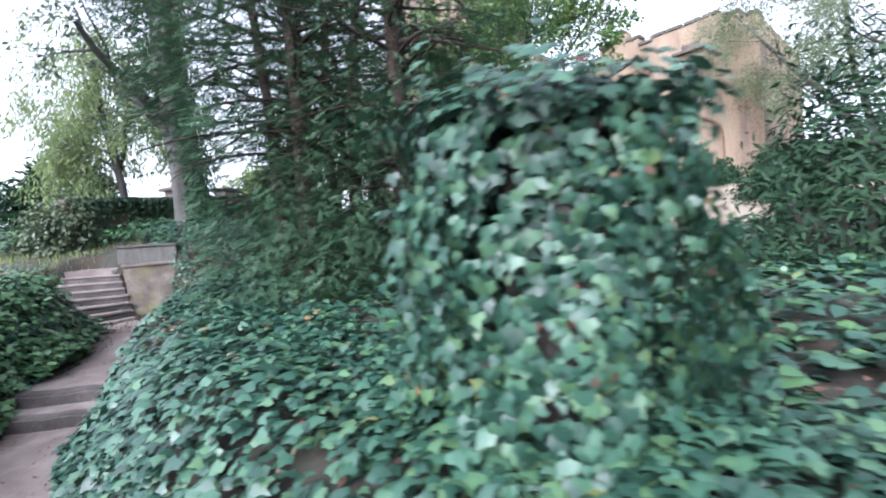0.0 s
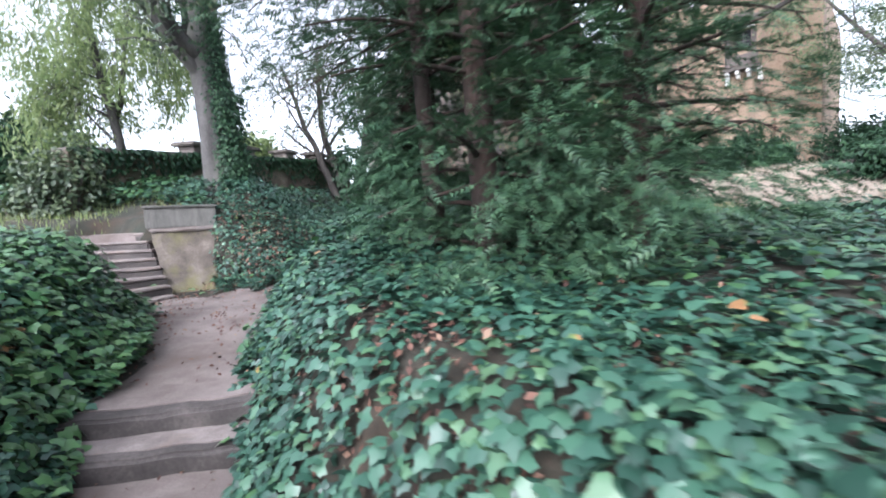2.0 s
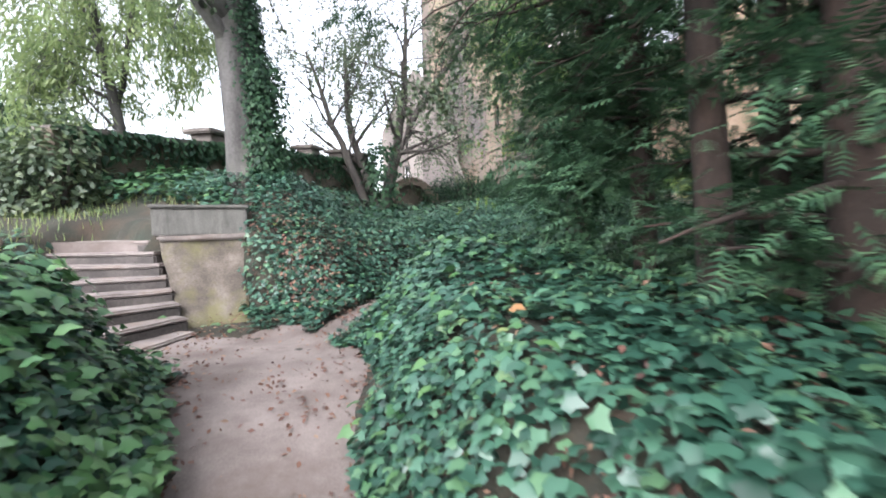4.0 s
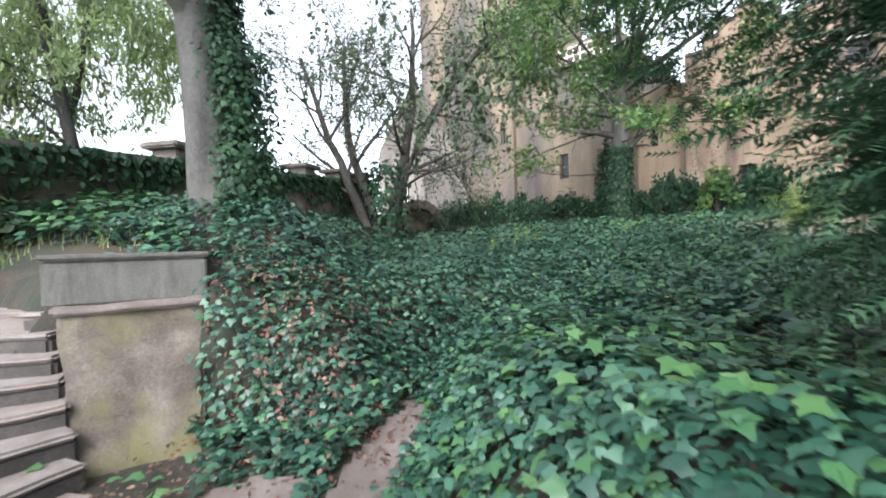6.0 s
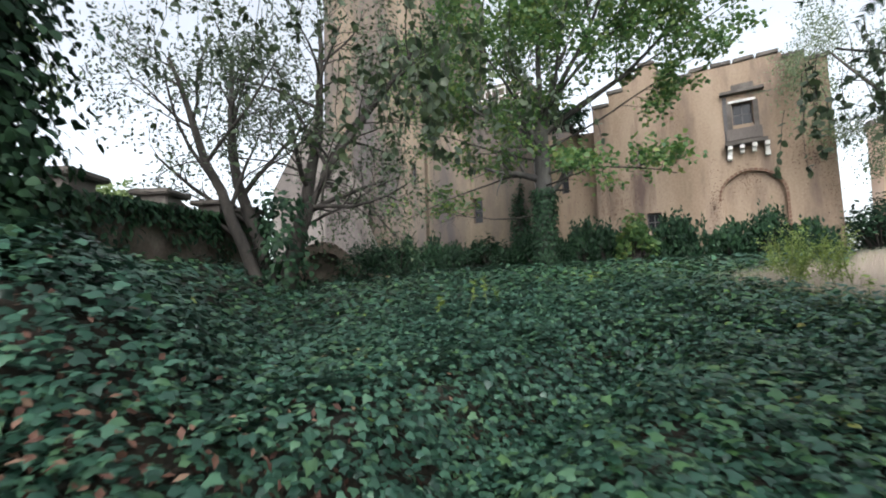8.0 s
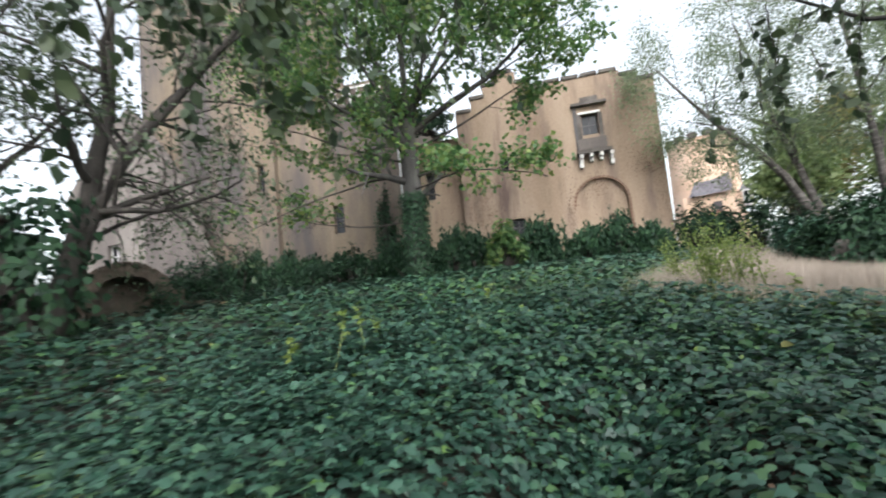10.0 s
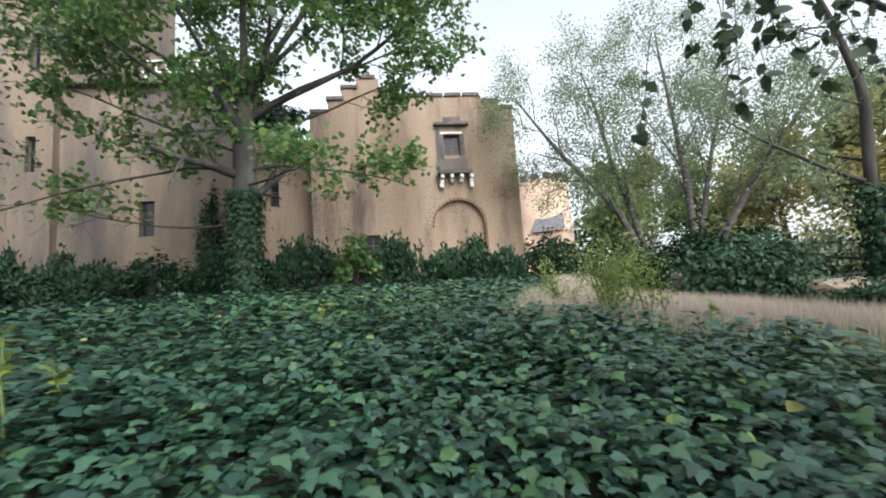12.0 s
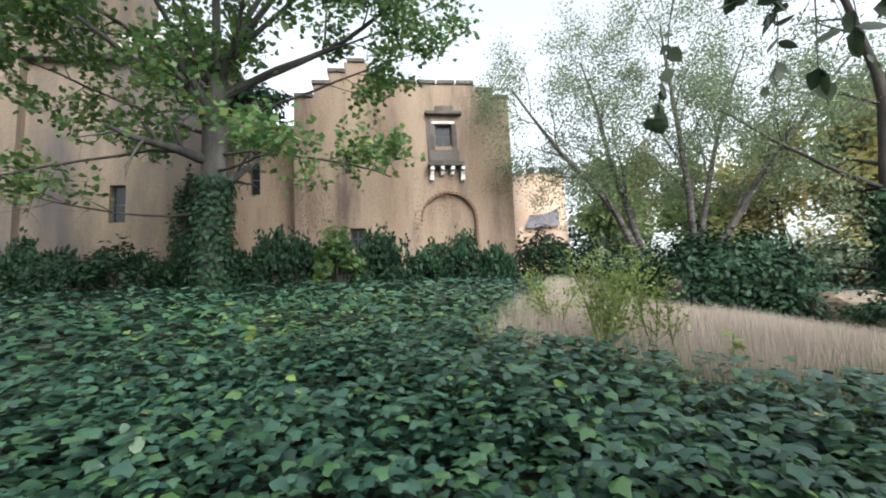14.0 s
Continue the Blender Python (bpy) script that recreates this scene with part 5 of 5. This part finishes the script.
x, y = g.normal(-5.8, 0.8, 6500), g.normal(5.2, 1.3, 6500)
k = ~bare(x, y)
tagged(ivy_carpet("pale_ivy", g, x[k], y[k], 0.09, IVY_THREE, 0.34, IVY_LIGHT), "patch of lighter green ivy leaves on a mound", "ivy", kind="stuff")
x, y = g.normal(0.3, 1.3, 5000), g.normal(12.2, 1.4, 5000)
k = ~meadow(x, y) & ~bare(x, y)
tagged(ivy_carpet("pale_ivy", g, x[k], y[k], 0.068, IVY_THREE, 0.22, IVY_LIGHT), "patch of lighter green ivy leaves near the grass", "ivy", kind="stuff")
x, y = g.uniform(-12.5, -7.8, 2600), g.uniform(11.3, 15.0, 2600)
tagged(ivy_carpet("terrace_ivy", g, x, y, 0.13, IVY_PLAIN, 0.25, IVY_LIGHT), "low pale green ivy on the terrace", "ivy", kind="stuff")

# ivy over the old stump at the start
STUMP = np.array([0.40, 1.64])


def ivy_column(g, n):
    h = g.uniform(0, 1, n)
    an = g.uniform(0, 2 * math.pi, n)
    z = 0.45 + 1.50 * h
    rr = 0.50 + 0.10 * np.sin(3 * an + 4 * h) + 0.10 * np.sin(5 * an - 7 * h) - 0.10 * h + g.normal(0, 0.06, n) + 0.25 * (1 - h) ** 3
    top = g.uniform(0, 1, n) < 0.14
    rr = np.where(top, rr * np.sqrt(g.uniform(0, 1, n)), rr)
    z = np.where(top, 1.90 + g.uniform(0, 0.16, n), z)
    out = np.stack([np.cos(an), np.sin(an), np.where(top, 1.5, 0.05)], 1)
    P = np.stack([STUMP[0] + 0.98 * rr * np.cos(an), STUMP[1] + 0.62 * rr * np.sin(an), z], 1)
    return P, out + g.normal(0, 0.35, (n, 3)), g.normal(0, 0.45, (n, 3)) + np.array([0, 0, -1.0]) + 0.3 * out


column = new("ivy_grown_stump")
tagged(column, "tall tree stump wholly overgrown with ivy", "stump")
P, F, A = ivy_column(g, 9000)
leaves("ivy_leaves", P, F, A, g.uniform(0.6, 1.25, len(P)) * 0.06, IVY_THREE, IVY, column)
P, F, A = ivy_column(g, 130)
leaves("dead_leaves", P, F, A, g.uniform(0.6, 1.2, len(P)) * 0.06, ROUND, DEAD, column)
line = np.array([(STUMP[0], STUMP[1], 0.3), (STUMP[0] + 0.03, STUMP[1], 1.1), (STUMP[0], STUMP[1] + 0.03, 1.85)])
v, f = tube(line, [0.26, 0.22, 0.18], 14)
fast_mesh("stump", v, f, BARK_DARK, column, smooth=True)

# ivy hanging over the parapet
gi = np.random.default_rng(58)
n = 2400
t = gi.uniform(0, 1, n)
u = np.array([run.x, run.y]) / run.length
side = np.array([u[1], -u[0]])
px = WALL_A.x + run.x * t + side[0] * (0.27 + np.abs(gi.normal(0, 0.06, n)))
py = WALL_A.y + run.y * t + side[1] * (0.27 + np.abs(gi.normal(0, 0.06, n)))
zt = 3.24 + 0.083 * t * run.length
drop = gi.uniform(0, 1, n) ** 1.6 * (0.35 + 0.9 * (0.5 + 0.5 * np.sin(t * 31) * np.sin(t * 13 + 1)))
tagged(leaves("parapet_ivy", np.stack([px, py, zt - drop], 1), np.stack([np.full(n, side[0]), np.full(n, side[1]), np.full(n, 0.4)], 1) + gi.normal(0, 0.4, (n, 3)), np.array([0, 0, -1.0]) + gi.normal(0, 0.4, (n, 3)), gi.uniform(0.7, 1.2, n) * 0.16, OVAL, SHRUB), "dark ivy hanging over the parapet wall", "ivy", kind="stuff")

# ---------------------------------------------------------------- litter, grass, saplings, rocks
g = np.random.default_rng(61)
x, y = g.uniform(-7.2, 2.5, 52000), g.uniform(0, 12.2, 52000)
dm, _ = along_path(x, y, MAIN_PATH)
ds, _ = along_path(x, y, SIDE_PATH)
rim = np.exp(-((np.minimum(dm - 0.75, ds - 0.3)) / 0.30) ** 2)
under = np.exp(-((x + 1.9) ** 2 + (y - 6.0) ** 2) / 2.2) + 0.25 * np.exp(-((x + 2.6) ** 2 + (y - 7.2) ** 2) / 0.5)
bald = smooth(waves(1.7 * x + 2.0, 1.7 * y), 0.36, 0.52)
k = g.uniform(0, 1, len(x)) < np.clip(0.55 * rim + 0.04 + 0.55 * under + 0.35 * bald * (dm < 3) + 0.9 * np.exp(-((x + 2.35) ** 2 / 0.2 + (y - 3.6) ** 2 / 0.3)) + 0.9 * np.exp(-((x + 5.75) ** 2 / 0.6 + (y - 9.9) ** 2 / 0.9)) + 0.6 * np.exp(-((ds) / 0.3) ** 2) * (y > 8.8), 0, 1)
x, y = x[k], y[k]
nrm = slope(x, y)
P = np.stack([x, y, land(x, y) + 0.03 + 0.10 * g.uniform(0, 1, len(x)) ** 2 * ~bare(x, y)], 1)
tagged(leaves("fallen_leaves", P, nrm + g.normal(0, 0.35, (len(x), 3)), g.normal(0, 1, (len(x), 3)), g.uniform(0.5, 1.2, len(x)) * 0.052, OVAL, DEAD), "dry brown fallen leaves on path and bank", "leaves", kind="stuff")

x, y = g.normal(-5.6, 0.5, 650), g.normal(10.0, 0.6, 650)
k = ~bare(x, y) & (np.hypot(x + 6.68, y - 9.2) > 1.15) & (x > -6.6)
x, y = x[k], y[k]
P = np.stack([x, y, land(x, y)], 1) + slope(x, y) * g.uniform(0.08, 0.24, (len(x), 1))
tagged(leaves("bank_litter", P, slope(x, y) + g.normal(0, 0.5, (len(x), 3)), g.normal(0, 1, (len(x), 3)), g.uniform(0.6, 1.2, len(x)) * 0.058, OVAL, DEAD), "red-brown fallen leaves caught in the ivy", "leaves", kind="stuff")


def grass(name, label, seed, n, pick, height, mat, width=0.012, bend=0.25):
    g = np.random.default_rng(seed)
    x, y = g.uniform(-12, 20, n), g.uniform(2, 24, n)
    k = pick(x, y, g)
    x, y = x[k], y[k]
    n = len(x)
    z = land(x, y)
    h = height * g.uniform(0.55, 1.15, n)
    an = g.uniform(0, 2 * math.pi, n)
    dx, dy = np.cos(an), np.sin(an)
    lean = h * bend * g.uniform(0.2, 1.3, n)
    la = g.uniform(0, 2 * math.pi, n)
    b = np.stack([x, y, z], 1)
    s = np.stack([dx, dy, np.zeros(n)], 1) * width
    m = b + np.stack([np.cos(la) * lean * 0.3, np.sin(la) * lean * 0.3, h * 0.6], 1)
    t = b + np.stack([np.cos(la) * lean, np.sin(la) * lean, h], 1)
    v = np.stack([b - s, b + s, m, t], 1).reshape(-1, 3)
    f = (np.arange(n) * 4)[:, None, None] + np.array([(0, 1, 3)])[None]
    return tagged(fast_mesh(name, v, f.reshape(-1, 3), mat), label, "grass", kind="stuff")


grass("dry_grass", "tall pale dry grass in a broad patch", 71, 900000, lambda x, y, g: meadow(x, y) & (x < 11) & (y > 8) & (y < 17) & (g.uniform(0, 1, len(x)) < 0.9), 0.34, STRAW, 0.0045)
grass("green_grass", "short green grass at the edge of the dry grass", 72, 200000, lambda x, y, g: meadow(x + 0.7, y) & ~meadow(x - 0.7, y) & (g.uniform(0, 1, len(x)) < 0.9), 0.28, GRASS, 0.010)
grass("terrace_grass", "pale green grass on the terrace above the steps", 73, 120000, lambda x, y, g: ((x < -8.4) & (x > -12) & (y > 6.5) & (y < 11.5)) | ((x < -7.4) & (x > -11) & (y > 11.1) & (y < 13.5)), 0.15, GRASS, 0.008)


def sapling(seed, x, y, h, stems_n):
    g = np.random.default_rng(seed)
    root = new("sapling")
    tagged(root, "thin yellow-green sapling in the dry grass", "shrub", "saplings")
    b = base_of(x, y, 0.05)
    st = [stem(g, b + g.normal(0, 0.04, 3) * (1, 1, 0), (g.normal(0, 0.22), g.normal(0, 0.22), 1), h * g.uniform(0.7, 1.05), 0.012, 0.004, 0.06, 0.02) for _ in range(stems_n)]
    wood, twigs = limbs(g, st, [(9, 0.30, 38, 0.1, 0.05, 0.3, 0.5)], 5)
    v, f = join(wood)
    fast_mesh("stems", v, f, GRASS, root)
    P, F, A = twig_leaves(g, twigs, 14, 0.04, 0.2)
    leaves("leaves", P, F, A, g.uniform(0.7, 1.2, len(P)) * 0.045, OVAL, LIME, root)


for i, (x, y, h, k) in enumerate(((1.6, 12.7, 1.05, 7), (2.1, 12.35, 0.7, 3), (2.25, 12.75, 0.95, 5), (2.8, 13.5, 0.8, 4))):
    sapling(300 + i, x, y, h, k)


def weed(seed, x, y, h):
    g = np.random.default_rng(seed)
    root = new("weed")
    tagged(root, "pale spindly weed standing out of the ivy", "plant", "weeds")
    b = base_of(x, y, 0.0)
    line = wander(b, (g.normal(0, 0.15), g.normal(0, 0.15), 1), h, 5, 0.08, 0.02, g)
    v, f = tube(line, np.linspace(0.008, 0.003, 6), 4)
    fast_mesh("stem", v, f, GRASS, root)
    P, F, A = [], [], []
    for u in np.linspace(0.62, 0.99, 9):
        q, d = at_line(line, u)
        P.append(q)
        F.append(unit(g.normal(0, 0.4, 3) + np.array([0, 0, 1])))
        A.append(unit(g.normal(0, 1, 3) + np.array([0, 0, 0.2])))
    leaves("leaves", P, F, A, g.uniform(0.7, 1.2, 9) * 0.085, MAPLE_SHAPE, LIME, root)


for i, (x, y, h) in enumerate(((-2.66, 13.9, 0.72), (-2.28, 14.0, 0.68), (-2.9, 14.2, 0.5), (-2.0, 14.1, 0.5), (1.6, 11.9, 0.4), (0.1, 15.0, 0.35))):
    weed(330 + i, x, y, h)


def rock(seed, place, size, mat, label):
    g = np.random.default_rng(seed)
    bm = bmesh.new()
    bmesh.ops.create_icosphere(bm, subdivisions=4, radius=1)
    off = Vector(g.uniform(-9, 9, 3))
    for v in bm.verts:
        v.co *= 1 + 0.32 * noise.noise(v.co * 1.1 + off) + 0.10 * noise.noise(v.co * 3.5 + off)
        v.co = Vector((v.co.x, v.co.y, max(-0.7, min(0.85, v.co.z))))
        v.co = Vector((v.co.x * size[0], v.co.y * size[1], v.co.z * size[2]))
    ob = bm_object("rock", bm, mat, None, Matrix.Translation(place))
    return tagged(ob, label, "rock")


rock(1, (9.2, 13.05, 2.0), (0.30, 0.28, 0.55), PLASTER_GREY, "upright pale stone in the dry grass")
rock(2, (9.9, 10.2, float(land(9.9, 10.2)) + 0.2), (0.9, 0.7, 0.5), PLASTER_PALE, "pale flat rock beside the hedge")
rock(3, (9.75, 9.0, float(land(9.75, 9.0)) + 0.25), (0.8, 0.7, 0.6), STEP, "weathered pale slab on the rocks")

# dry remains of ivy on the castle's plaster
g = np.random.default_rng(81)
remains = []
for s, z, ws, wz, n, out in ((-5.55, 6.6, 0.28, 0.30, 260, 0), (-5.0, 5.3, 0.15, 0.8, 160, 0), (-7.6, 6.0, 0.28, 0.35, 200, 0), (-8.75, 4.9, 0.12, 0.9, 200, 0), (-6.0, 7.2, 0.2, 0.5, 60, 0), (-10.2, 9.3, 0.18, 0.35, 120, 0), (-12.6, 5.4, 0.7, 0.8, 900, 0),
                            (-25.9, 5.2, 0.35, 0.25, 120, 0.35), (-28.0, 4.7, 0.3, 0.3, 120, 0.35), (-21.6, 4.0, 0.6, 0.4, 200, 0), (-17.0, 7.5, 0.3, 1.2, 240, 0), (-19.6, 10.6, 1.2, 0.4, 240, 0)):
    S, Z = g.normal(s, ws, n), g.normal(z, wz, n)
    D = FACE_C - out - g.uniform(0.01, 0.06, n)
    remains.append(np.stack([FACE_N.x * D + FACE_R.x * S, FACE_N.y * D + FACE_R.y * S, Z], 1))
P = np.concatenate(remains)
n = len(P)
F = np.array([-FACE_N.x, -FACE_N.y, 0.3]) + g.normal(0, 0.4, (n, 3))
tagged(leaves("dry_wall_ivy", P, F, g.normal(0, 1, (n, 3)), g.uniform(0.5, 1.2, n) * 0.06, OVAL, DEAD), "dry brown remains of ivy on the castle plaster", "ivy", kind="stuff")
